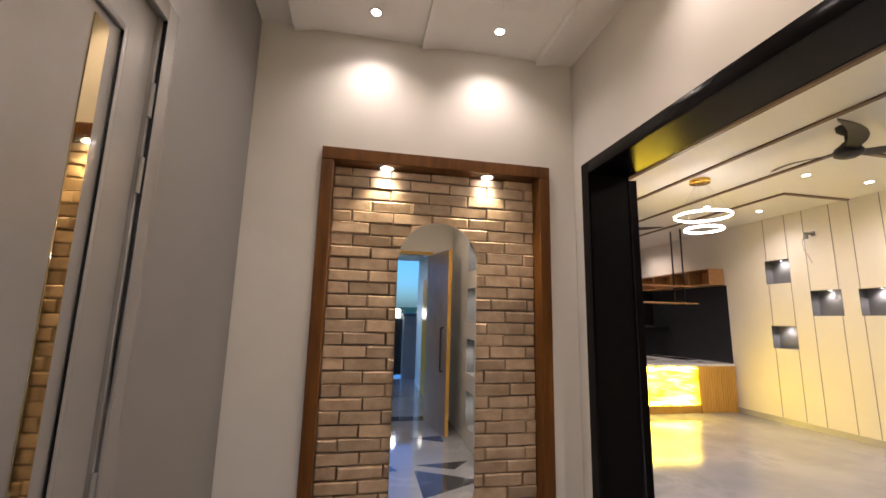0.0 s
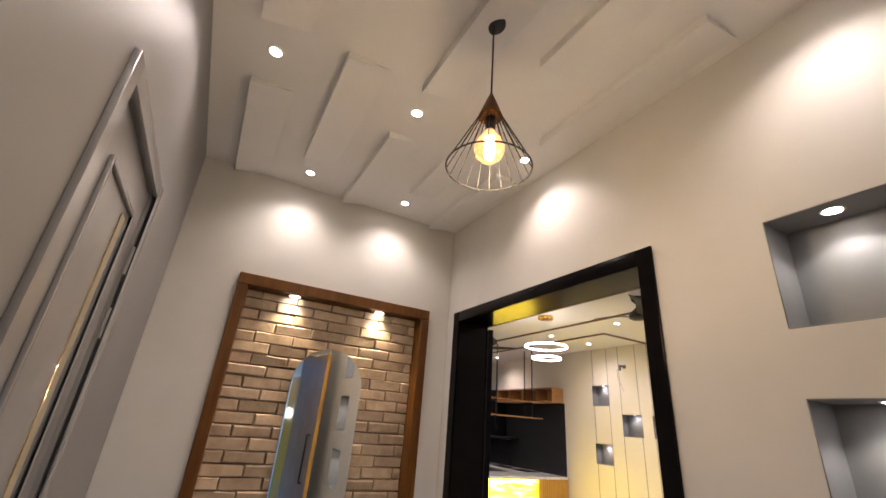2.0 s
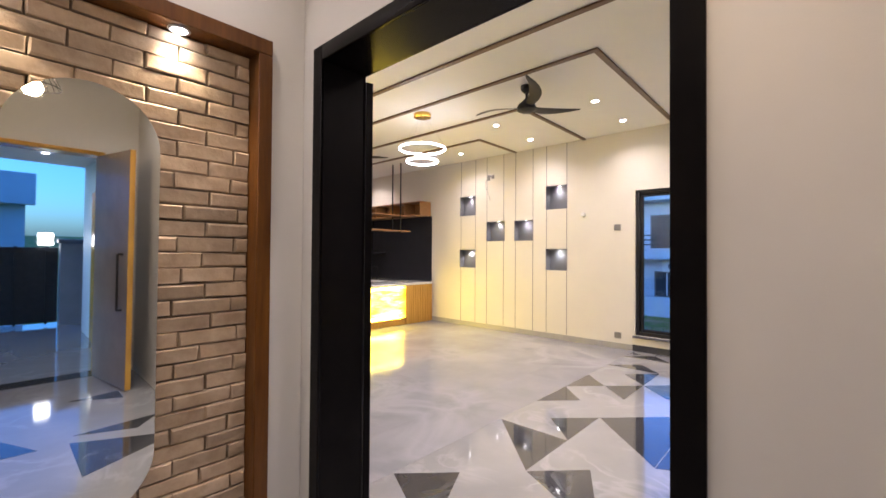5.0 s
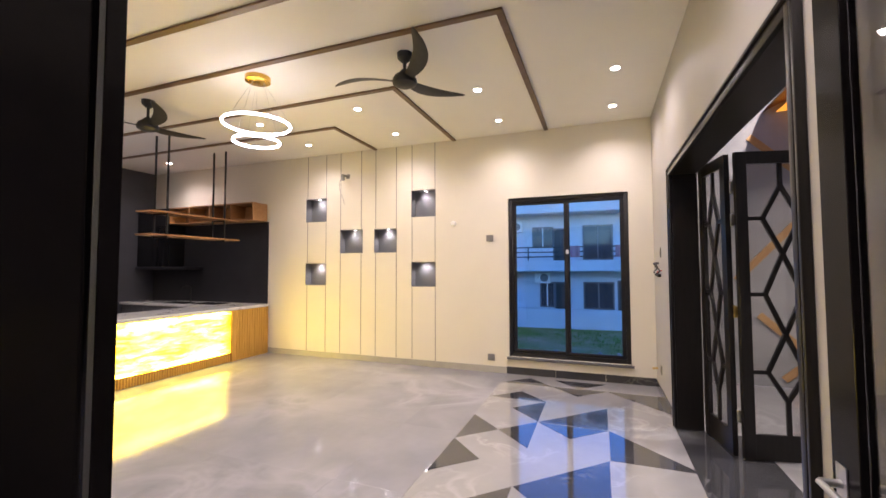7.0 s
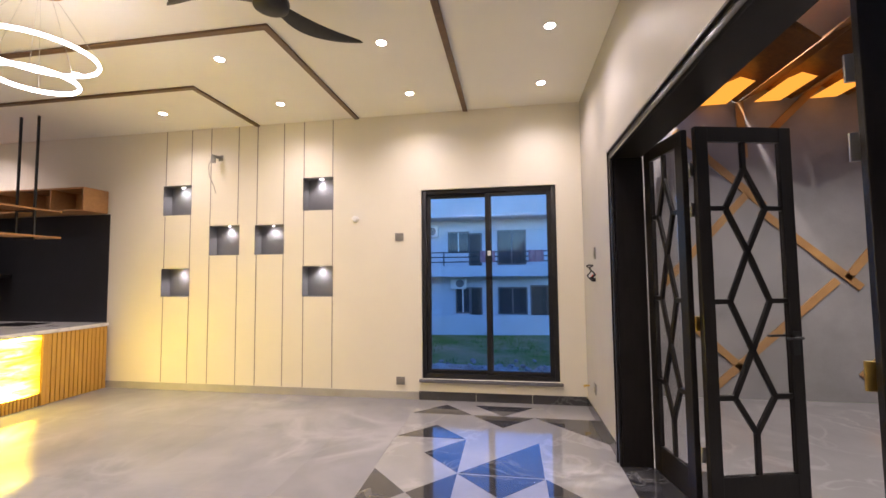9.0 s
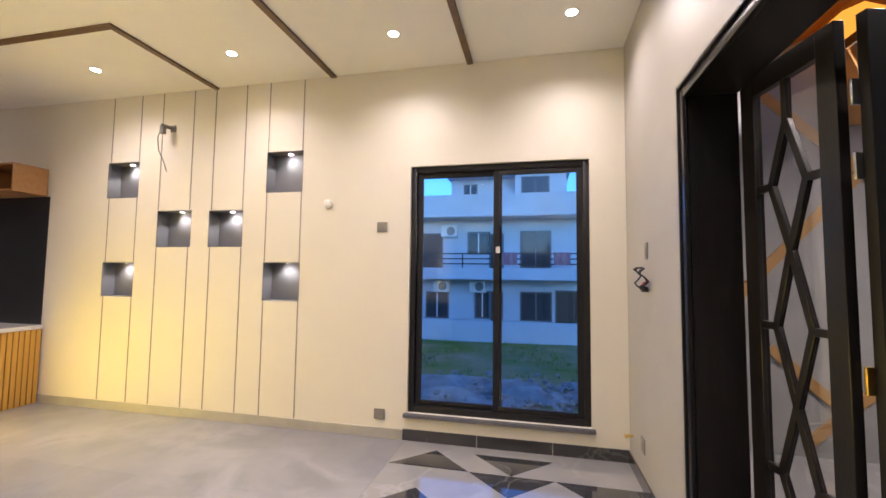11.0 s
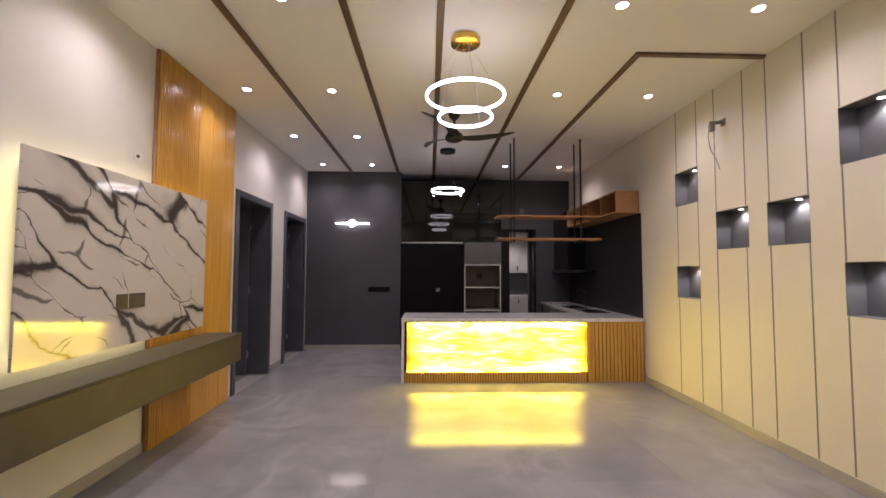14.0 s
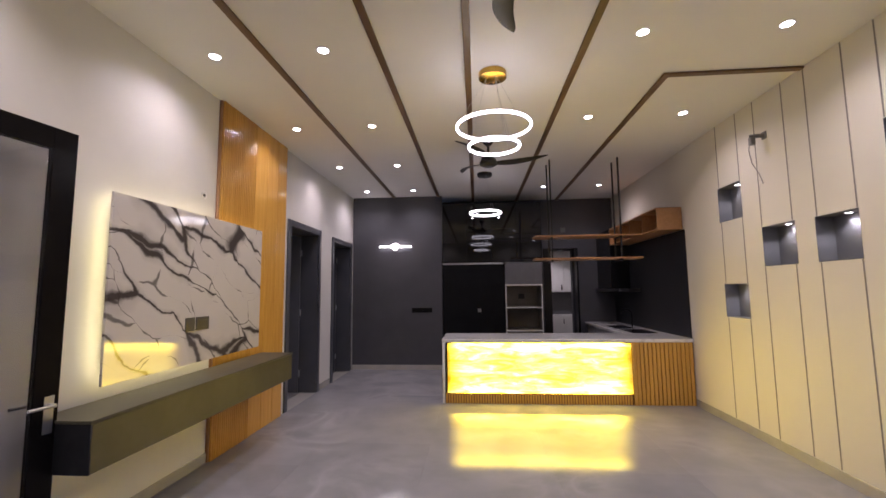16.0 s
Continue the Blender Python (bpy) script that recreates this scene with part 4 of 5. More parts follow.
t = thing("foyer_door", "taupe grey painted door with a bronze mirror inlay strip", "door", at=(FX0, 0.93, 0), kind="structure")
part("architrave", casing_x(FX0, 0.02, 0.53, 1.335, 2.66, 0.07, DOORGREY, 0), DOORGREY, t)
part("lining", B(FX0 - 0.19, FX0, 0.521, 0.5345, 0, 2.668), DOORGREY, t)
part("lining", B(FX0 - 0.19, FX0, 1.3255, 1.344, 0, 2.668), DOORGREY, t)
part("stop", B(FX0 - 0.08, FX0 - 0.055, 0.5345, 1.3255, 0, 2.668), DOORGREY, t)
part("leaf", B(FX0 - 0.05, FX0 - 0.012, 0.535, 1.325, 0.008, 2.665, bevel=0.003), DOORGREY, t)
bm = bmesh.new()
for a in ((0.68, 0.70, 0.25, 2.50), (1.145, 1.165, 0.25, 2.50), (0.70, 1.145, 0.25, 0.27), (0.70, 1.145, 2.48, 2.50)):
    box(bm, FX0 - 0.012, FX0 + 0.002, *a, 0.004)
part("moulding", bm, DOORGREY, t)
part("inlay", B(FX0 - 0.013, FX0 - 0.008, 1.028, 1.092, 0.30, 2.45), GOLD, t, "polished bronze mirror strip")
for z in (0.35, 1.15, 2.1, 2.36):
    part("hinge", cyl(bmesh.new(), (FX0 + 0.004, 1.328, z - 0.06), (FX0 + 0.004, 1.328, z + 0.06), 0.008, seg=10), DOORGREY, t)

# front door, standing open, and its frame
t = thing("front_door", "wooden front door with a long dark pull handle, standing open", "door", at=(1.35, FY0, 0), kind="structure")
VENEER = mat("pale_grey_veneer", (0.34, 0.29, 0.26), 0.2, 0, (0.29, 0.245, 0.215), 4, 0.05, 40, coat=0.4)
swing = Matrix.Translation((1.205, FY0 + 0.01, 0)) @ Matrix.Rotation(radians(79.5), 4, "Z")
for nm, a, m_, lb in (("leaf", (0, 0.86, -0.025, 0.025, 0.01, 2.56), VENEER, ""), ("edge_band", (0.861, 0.872, -0.026, 0.026, 0.01, 2.56), OAK, "honey oak edge")):
    bm = B(*a, bevel=0.002)
    bm.transform(swing)
    part(nm, bm, m_, t, lb)
bm = tube(bmesh.new(), [(0.74, 0.025, 0.85), (0.74, 0.07, 0.85), (0.74, 0.07, 1.45), (0.74, 0.025, 1.45)], 0.012)
bm.transform(swing)
part("pull_handle", bm, MATTEBLACK, t, "long black pull handle")
part("frame_post", B(0.0, 0.05, FY0 - 0.24, FY0 + 0.012, 0, 2.57), OAK, t)
part("frame_post", B(1.21, 1.26, FY0 - 0.24, FY0 - 0.02, 0, 2.57), OAK, t)
part("frame_head", B(0.0, 1.26, FY0 - 0.24, FY0 + 0.012, 2.571, 2.619), OAK, t)

# ---- window ----
t = thing("window_1", "two-pane black aluminium sliding window", "window", at=(XE + 0.1, 1.68, 0.27), kind="structure")
y0, y1, z0, z1 = WIN
xa, xb = XE + 0.035, XE + 0.115
single("window_sill", B(XE - 0.045, XE + 0.034, y0 - 0.03, y1 + 0.03, z0 - 0.035, z0 - 0.001, bevel=0.003), SILL, "grey granite window sill", "window sill", kind="structure")
bm = bmesh.new()
box(bm, xa, xb, y0, y0 + 0.055, z0, z1, 0.003)
box(bm, xa, xb, y1 - 0.055, y1, z0, z1, 0.003)
box(bm, xa, xb, y0 + 0.055, y1 - 0.055, z0, z0 + 0.06, 0.003)
box(bm, xa, xb, y0 + 0.055, y1 - 0.055, z1 - 0.06, z1, 0.003)
part("window_frame", bm, ALU, t)
for k, (a, b, xo) in enumerate(((y0 + 0.056, 1.70, xa + 0.012), (1.62, y1 - 0.056, xa + 0.044))):
    bm = bmesh.new()
    s = 0.055
    box(bm, xo, xo + 0.028, a, a + s, z0 + 0.061, z1 - 0.061, 0.002)
    box(bm, xo, xo + 0.028, b - s, b, z0 + 0.061, z1 - 0.061, 0.002)
    box(bm, xo, xo + 0.028, a + s, b - s, z0 + 0.061, z0 + 0.11, 0.002)
    box(bm, xo, xo + 0.028, a + s, b - s, z1 - 0.11, z1 - 0.061, 0.002)
    sash = part("sash", bm, ALU, t)
    g = part("pane", B(xo + 0.011, xo + 0.017, a + s - 0.005, b - s + 0.005, z0 + 0.105, z1 - 0.105), GLASS, sash, "clear glass pane")
    g.visible_shadow = False
part("latch", B(xa + 0.0, xa + 0.011, 1.635, 1.675, 1.80, 1.86, bevel=0.004), WHITE, t, "white latch")

# ---- folding doorway to the stair hall ----
t = thing("door_frame_hall", "black moulded frame of the wide folding-door opening", "door frame", kind="structure")
fx0, fx1, fz = 3.145, 6.01, 2.535
bm = bmesh.new()
for a, b, o in ((0.0, 0.04, 0.028), (0.04, 0.065, 0.02), (0.065, 0.085, 0.034)):
    box(bm, fx0 - b, fx0 - a, YS, YS + o, 0, fz + b, 0.003)
    box(bm, fx1 + a, fx1 + b, YS, YS + o, 0, fz + b, 0.003)
    box(bm, fx0 - a, fx1 + a, YS, YS + o - 0.001, fz + a, fz + b, 0.003)
part("architrave", bm, BLACKW, t)
part("lining", B(3.101, fx0, YS - 0.23, YS, 0, fz), BLACKW, t)
part("lining", B(fx1, 6.069, YS - 0.23, YS, 0, fz), BLACKW, t)
part("head", B(3.101, 6.069, YS - 0.23, YS, fz, 2.599), BLACKW, t)
single("threshold", B(3.147, 6.008, YS - 0.62, YS + 0.02, -0.011, 0.004), DARK, "black granite threshold of the folding doors", "threshold", kind="structure")


def lattice_leaf(p0, p1, label, handle=False):
    """A black folding leaf with a diamond lattice over glass, from its hinge edge to its other edge."""
    h, p = Vector((*p0, 0)), Vector((*p1, 0))
    w = (p - h).length
    t = thing("folding_leaf", label, "door leaf", "folding door leaves", (h.x, h.y, 0))
    q, s, z0, z1 = 0.021, 0.088, 0.012, 2.575
    made = [part("stile", B(0, s, -q, q, z0, z1, bevel=0.003), BLACKW, None), part("stile", B(w - s, w, -q, q, z0, z1, bevel=0.003), BLACKW, None),
            part("top_rail", B(s, w - s, -q + 0.002, q - 0.002, z1 - 0.105, z1), BLACKW, None),
            part("bottom_rail", B(s, w - s, -q + 0.002, q - 0.002, z0, z0 + 0.205), BLACKW, None)]
    zb, zt, c = z0 + 0.205, z1 - 0.105, w / 2
    H, d = zt - zb, (w / 2 - s) * 0.55
    lv = [zt - H * f for f in (0.0, 0.083, 0.206, 0.338, 0.489, 0.636, 0.774, 0.88, 1.0)]
    bars = [((c, lv[0]), (c, lv[1])), ((c, lv[7]), (c, lv[8]))]
    for k, (za, zn, zc) in enumerate(((1, 2, 3), (3, 4, 5), (5, 6, 7))):
        for sg in (-1, 1):
            bars += [((c, lv[za]), (c + sg * d, lv[zn])), ((c + sg * d, lv[zn]), (c, lv[zc])), ((c + sg * d, lv[zn]), (s if sg < 0 else w - s, lv[zn]))]
    for (xa, za), (xb, zb_) in bars:
        dirv = Vector((xb - xa, 0, zb_ - za))
        ln = dirv.length
        bm = bmesh.new()
        box(bm, -0.017, 0.017, -0.014, 0.014, -ln / 2 - 0.006, ln / 2 + 0.006, 0.003)
        bm.transform(Matrix.Translation(((xa + xb) / 2, 0, (za + zb_) / 2)) @ Matrix.Rotation(math.atan2(dirv.x, dirv.z), 4, "Y"))
        made.append(part("lattice_bar", bm, BLACKW, None))
    g = part("glass", B(s - 0.004, w - s + 0.004, -0.003, 0.003, z0 + 0.2, z1 - 0.1), LATTICE_GLASS, None, "clear glass pane")
    g.visible_shadow = False
    made.append(g)
    for z in (0.35, 1.22, 2.0, 2.28):
        made.append(part("hinge", B(-0.026, 0.014, q, q + 0.012, z - 0.05, z + 0.05, bevel=0.002), BRASS if z == 1.22 else STEEL, None, "metal butt hinge"))
    if handle:
        bm = bmesh.new()
        for sy in (1, -1):
            cyl(bm, (w - 0.045, sy * q, 1.12), (w - 0.045, sy * (q + 0.05), 1.12), 0.01)
            cyl(bm, (w - 0.045, sy * (q + 0.05), 1.12), (w - 0.17, sy * (q + 0.05), 1.12), 0.008)
            box(bm, w - 0.07, w - 0.02, sy * q - 0.003, sy * q + 0.003, 1.0, 1.16)
        made.append(part("handle", bm, MATTEBLACK, None, "dark lever handle"))
    for m in made:
        m.parent = t
    t.rotation_euler = (0, 0, math.atan2(p.y - h.y, p.x - h.x))
    return t


lattice_leaf((6.0, 0.262), (5.475, 0.168), "black folding door leaf with a diamond lattice, folded aside")
lattice_leaf((5.43, 0.125), (5.60, -0.56), "black folding door leaf with a diamond lattice, standing open", True)
lattice_leaf((3.955, 0.205), (3.80, -0.475), "black folding door leaf with a diamond lattice, swung into the hall", True)

# stair hall behind it
HALL = mat("grey_textured_plaster", (0.30, 0.29, 0.285), 0.6, 0, (0.22, 0.215, 0.21), 1.8, 0.15, 40)
single("wall_hall_east", B(8.10, 8.25, -4.0, 0.22, 0, 4.6), HALL, "grey textured plaster wall with wooden battens", "wall", kind="structure")
single("wall_hall_return", B(7.885, 8.098, 0.224, 0.30, 0, 4.6), HALL, "grey plaster return of the hall wall", "wall", kind="structure")
single("wall_hall_south", B(1.85, 8.25, -4.15, -4.004, 0, 4.6), HALL, "grey plaster wall of the stair hall", "wall", kind="structure")
single("wall_hall_west", B(1.854, 1.95, -4.0, 0.29, 0, 4.6), WALL, "white wall of the stair hall", "wall", kind="structure")
single("floor_hall", B(1.95, 8.1, -4.0, YS - 0.23, -0.012, -0.002), PALE, "pale polished tile floor of the stair hall", "floor", kind="structure")
single("ceiling_hall", B(1.86, 8.25, -4.0, YS - 0.231, 4.5, 4.6), CEIL, "white ceiling of the stair hall", "ceiling", kind="structure")
BATTEN = mat("honey_wood_batten", (0.42, 0.24, 0.09), 0.4, 0, (0.33, 0.18, 0.065), 5, 0.05, 30)
for (ya, za), (yb_, zb_) in (((-0.75, 3.40), (-1.75, 2.38)), ((-1.56, 2.54), (-0.55, 1.42)), ((-1.70, 2.32), (-2.75, 1.36)), ((-2.50, 1.45), (-1.05, 0.10)),
                             ((-0.80, 0.95), (-1.45, 0.33)), ((-1.53, 3.75), (-1.55, 3.00)), ((-2.45, 3.90), (-1.75, 3.20)), ((-3.30, 2.34), (-2.60, 1.46)), ((-3.5, 1.2), (-2.7, 0.3))):
    v = Vector((0, yb_ - ya, zb_ - za))
    bm = box(bmesh.new(), -0.012, 0.012, -0.045, 0.045, -v.length / 2, v.length / 2, 0.003)
    bm.transform(Matrix.Translation((8.087, (ya + yb_) / 2, (za + zb_) / 2)) @ Matrix.Rotation(math.atan2(-v.y, v.z), 4, "X"))
    single("wall_batten", bm, BATTEN, "slanting honey wood batten on the grey plaster", "batten", "hall wall battens")
t = thing("ceiling_feature", "faceted wooden ceiling feature lit in orange", "ceiling feature", at=(7.2, -1.8, 3.7))
AMBER = glow_mat("amber_cove_glow", (1.0, 0.36, 0.04), 0.8)
for k in range(4):
    y0 = -0.9 - 0.62 * k
    part("facet", prism(bmesh.new(), [(y0, 3.72), (y0 - 0.31, 3.98), (y0 - 0.60, 3.72), (y0 - 0.31, 3.86)], 6.6, 8.08, "x"), BROWN, t, "faceted brown panel")
    part("cove_light", prism(bmesh.new(), [(y0 - 0.16, 3.70), (y0 - 0.31, 3.76), (y0 - 0.46, 3.70)], 7.4, 8.05, "x"), AMBER, t, "orange glowing cove")
downlight(5.6, -2.0, 4.5, 420, "hall downlights", radians(125), color=(1.0, 0.90, 0.8), blend=0.8)
downlight(7.2, -1.2, 4.5, 260, "hall downlights", radians(125), color=(1.0, 0.90, 0.8), blend=0.8)

# ---- front porch, reflected in the mirror ----
single("porch_floor", B(-3.0, 1.60, -5.8, FY0 - 0.24, -0.2, -0.012), PALE, "pale tiled porch floor", "floor", kind="structure")
single("porch_step", B(0.05, 1.21, FY0 - 0.24, FY0, -0.011, 0.003), DARK, "black granite door sill", "threshold", kind="structure")
single("porch_ceiling", B(-3.0, 1.85, -4.6, FY0 - 0.245, 2.80, 2.95), CEIL, "white porch ceiling", "ceiling", kind="structure")
t = thing("porch_wall", "white porch side wall with a wooden door", "wall", at=(1.5, -3.0, 0), kind="structure")
part("wall_leaf", B(1.46, 1.60, -4.6, FY0 - 0.245, -0.01, 2.80), WALL, t)
part("door", B(1.43, 1.458, -3.6, -2.6, 0.0, 2.3, bevel=0.004), OAK, t, "honey oak side door")
part("door_frame", B(1.42, 1.458, -2.59, -2.50, 0.0, 2.38), CABGREY, t)
t = thing("driveway_gate", "tall black metal driveway gate", "gate", at=(0.3, -5.5, 0))
part("leaf", B(-2.6, 1.22, -5.55, -5.50, 0.05, 1.40, bevel=0.003), MATTEBLACK, t)
for k in range(10):
    part("bar", B(-2.55 + 0.40 * k, -2.51 + 0.40 * k, -5.50, -5.475, 0.02, 1.42), MATTEBLACK, t)
t = thing("gate_pillar", "stone-clad gate pillar with a cap lamp", "pillar", at=(1.35, -5.5, 0))
part("shaft", B(1.24, 1.56, -5.65, -5.35, -0.2, 1.48, bevel=0.005), HALL, t)
part("cap", B(1.20, 1.60, -5.69, -5.31, 1.48, 1.56, bevel=0.01), CABGREY, t)
part("lamp", B(0.95, 1.15, -5.56, -5.42, 1.44, 1.66, bevel=0.02), glow_mat("gate_lamp_glow", (1.0, 0.95, 0.85), 6.0), t, "glowing lamp box")
downlight(0.88, -3.39, 2.80, 16, "porch downlights", radians(120), color=(1, 0.95, 0.9))

# ---- outside: ground and houses ----
GRASS = mat("rough_grass_and_earth", (0.10, 0.20, 0.03), 0.95, 0, (0.36, 0.30, 0.17), 0.5, 1.0, 6, detail=12.0, spec=0.0)
STUCCO = mat("white_exterior_render", (0.62, 0.63, 0.66), 0.75, 0, (0.52, 0.53, 0.56), 0.7, 0.1, 60)
PANE = mat("dark_window_pane", (0.03, 0.035, 0.045), 0.08, 0, (0.045, 0.05, 0.06), 2)
DARKDOOR = mat("dark_brown_house_door", (0.05, 0.035, 0.03), 0.4, 0, (0.035, 0.025, 0.02), 4)
bm = bmesh.new()
n = 60
grid = [[None] * (n + 1) for _ in range(n + 1)]
for i in range(n + 1):
    for j in range(n + 1):
        u, v = (i / n - 0.5) * 2, (j / n - 0.5) * 2
        x, y = 900 * u * abs(u) ** 1.6 + 15, 900 * v * abs(v) ** 1.6
        z = -1.5 + 0.10 * noise.noise(Vector((x * 0.5, y * 0.5, 0))) * (1 if abs(x) < 60 else 0)
        z += -0.0 if x > 9.4 or x < -6 or y > 15 else -0.4
        grid[i][j] = bm.verts.new((x, y, z))
for i in range(n):
    for j in range(n):
        bm.faces.new((grid[i][j], grid[i + 1][j], grid[i + 1][j + 1], grid[i][j + 1]))
single("ground", bm, GRASS, "rough grass and bare earth of the empty plot", "ground", kind="structure")
EARTH = mat("pale_bare_earth", (0.50, 0.45, 0.40), 0.95, 0, (0.26, 0.225, 0.19), 1.6, 1.0, 7, detail=10.0, spec=0.0)
bm = bmesh.new()
nu, nv = 36, 90
bank = []
for i in range(nu + 1):
    row = []
    for j in range(nv + 1):
        u, v = i / nu, j / nv
        x, y = 12.4 + 4.6 * u, -8 + 22 * v
        edge = math.sin(math.pi * u) * min(1, 8 * v, 8 * (1 - v))
        h = edge * (0.20 + 0.30 * noise.noise(Vector((x * 0.7, y * 0.7, 1.0))) + 0.14 * noise.noise(Vector((x * 2.6, y * 2.6, 4.0))))
        row.append(bm.verts.new((x + 0.4 * noise.noise(Vector((y * 0.5, 2.0, u))), y, -1.60 + 0.05 * edge + h)))
    bank.append(row)
for i in range(nu):
    for j in range(nv):
        bm.faces.new((bank[i][j], bank[i + 1][j], bank[i + 1][j + 1], bank[i][j + 1]))
single("earth_bank", bm, EARTH, "uneven bank of pale bare earth on the plot", "ground", kind="structure")
bm = bmesh.new()
for k in range(700):
    y = random.uniform(-4, 12)
    x = 14.6 + random.gauss(0, 0.95)
    r = random.uniform(0.03, 0.13)
    m = Matrix.Translation((x, y, -1.44 + 0.1 * random.random())) @ Matrix.Diagonal((r * random.uniform(0.7, 1.5), r, r * random.uniform(0.5, 0.9), 1))
    bmesh.ops.create_icosphere(bm, subdivisions=1, radius=1.0, matrix=m)
for v in bm.verts:
    v.co += Vector([random.uniform(-0.02, 0.02) for _ in range(3)])
single("rubble", bm, mat("earth_rubble", (0.42, 0.38, 0.35), 0.9, 0, (0.18, 0.155, 0.13), 4, 0.5, 20), "low heap of earth and rubble on the plot", "rubble", kind="stuff")
bm = bmesh.new()
for k in range(5000):
    x, y = random.uniform(9.8, 24.6), random.uniform(-9, 15)
    if noise.noise(Vector((x * 0.35, y * 0.35, 3.0))) < random.uniform(-0.25, 0.25) or 12.8 < x < 16.4 and random.random() < 0.85:
        continue
    for j in range(4):
        h, a, w = random.uniform(0.04, 0.14), random.uniform(0, 6.28), random.uniform(0.012, 0.03)
        bx, by = x + random.uniform(-0.12, 0.12), y + random.uniform(-0.12, 0.12)
        dx, dy = math.cos(a), math.sin(a)
        bm.faces.new([bm.verts.new(p) for p in ((bx - dy * w, by + dx * w, -1.62), (bx + dy * w, by - dx * w, -1.62), (bx + dx * h * 0.6, by + dy * h * 0.6, -1.48 + h))])
single("grass", bm, mat("rough_green_grass", (0.09, 0.24, 0.025), 0.8, 0, (0.16, 0.22, 0.05), 1.5, spec=0.1), "tufts of rough green grass on the empty plot", "grass", kind="stuff")
FXX = 25.0
t = thing("neighbour_house", "white rendered three-storey house across the plot", "house", at=(FXX + 4, 3, -1.5))
part("wall", B(FXX, FXX + 8, -0.9, 16, -1.6, 4.6), STUCCO, t)
part("wall", B(FXX + 2.2, FXX + 8, -0.3, 6.1, 4.6, 7.15), STUCCO, t)
part("wall", B(FXX + 1.4, FXX + 2.19, -0.3, 2.4, 4.6, 7.2), STUCCO, t)
part("roof", B(FXX + 1.2, FXX + 8.2, -0.5, 6.3, 7.2, 7.32), STUCCO, t)
part("parapet", B(FXX - 1.2, FXX - 1.0, -1.0, 16, 4.62, 5.62), STUCCO, t)
part("slab", B(FXX - 1.2, FXX, -1.0, 16, 4.50, 4.615), STUCCO, t)
part("balcony_slab", B(FXX - 1.2, FXX, -1.0, 16, 1.42, 1.98), STUCCO, t)
part("garden_wall", B(FXX - 1.6, FXX - 1.4, -1.4, 16, -1.7, -0.52), STUCCO, t)
for z in (2.15, 2.40, 2.65):
    part("rail", B(FXX - 1.16, FXX - 1.12, -1.0, 16, z, z + 0.06), MATTEBLACK, t)
for k in range(9):
    part("rail_post", B(FXX - 1.17, FXX - 1.12, -0.9 + 1.9 * k, -0.84 + 1.9 * k, 1.98, 2.72), MATTEBLACK, t)


def far_window(y0, y1, z0, z1, x, parent, door=False, bars=1):
    w = part("house_door" if door else "window", B(x - 0.03, x - 0.002, y0 - 0.08, y1 + 0.08, z0 - 0.08, z1 + 0.08), CABGREY, parent)
    part("pane", B(x - 0.05, x - 0.031, y0, y1, z0, z1), DARKDOOR if door else PANE, w)
    if not door:
        for k in range(bars):
            ym = y0 + (y1 - y0) * (k + 1) / (bars + 1)
            part("mullion", B(x - 0.06, x - 0.051, ym - 0.03, ym + 0.03, z0, z1), CABGREY if y1 - y0 > 1.2 else WHITE, w)


for y0, y1, z0, z1, dr in ((5.8, 6.9, -0.55, 0.68, False), (3.65, 4.3, -0.5, 0.75, False), (3.0, 3.5, -1.3, 0.75, True), (0.6, 2.0, -0.55, 0.76, False), (-0.65, 0.3, -1.4, 0.85, True),
                           (6.15, 7.1, 2.0, 3.75, True), (3.68, 4.7, 2.78, 3.8, False), (2.97, 3.56, 2.0, 3.7, True), (0.62, 2.0, 2.1, 3.82, False),
                           (8.2, 9.4, -0.55, 0.7, False), (8.2, 9.4, 2.3, 3.8, False), (11, 12.4, -0.55, 0.7, False), (11, 12.4, 2.3, 3.8, False)):
    far_window(y0, y1, z0, z1, FXX, t, dr)
far_window(4.65, 5.3, 6.05, 6.8, FXX + 2.2, t)
far_window(0.65, 2.0, 5.5, 6.95, FXX + 1.4, t)
for y, z in ((5.7, 3.9), (4.2, 1.05), (6.1, 1.05)):
    a = part("air_conditioner", B(FXX - 0.35, FXX - 0.01, y - 0.42, y + 0.42, z - 0.3, z + 0.3, bevel=0.03), WHITE, t, "white air conditioner unit")
    part("fan_grille", cyl(bmesh.new(), (FXX - 0.365, y - 0.1, z), (FXX - 0.351, y - 0.1, z), 0.22, seg=20), CABGREY, a)
CLOTH = mat("faded_red_cloth", (0.30, 0.10, 0.12), 0.9, 0, (0.40, 0.25, 0.27), 3, 0.3, 30, stretch=(1, 6, 1))
for y in (0.1, 2.55):
    bm = bmesh.new()
    nx = 10
    rows = [[bm.verts.new((FXX - 1.19 - 0.03 * math.sin(i * 1.7) - (0.02 if j else 0), y - 0.38 + 0.076 * i, 2.74 - 0.2 * j)) for i in range(nx + 1)] for j in range(4)]
    for a, b in zip(rows, rows[1:]):
        for i in range(nx):
            bm.faces.new((a[i], a[i + 1], b[i + 1], b[i]))
    bmesh.ops.solidify(bm, geom=bm.faces[:], thickness=0.01)
    single("hanging_cloth", bm, CLOTH, "faded striped cloth hung over the balcony rail", "cloth")
t = thing("opposite_house", "white house across the street from the gate", "house", at=(0, -16, -1.5))
part("wall", B(-14, 1.2, -20, -15, -1.6, 3.0), STUCCO, t)
part("wall", B(-14, -0.2, -20, -15.6, 3.0, 6.0), STUCCO, t)
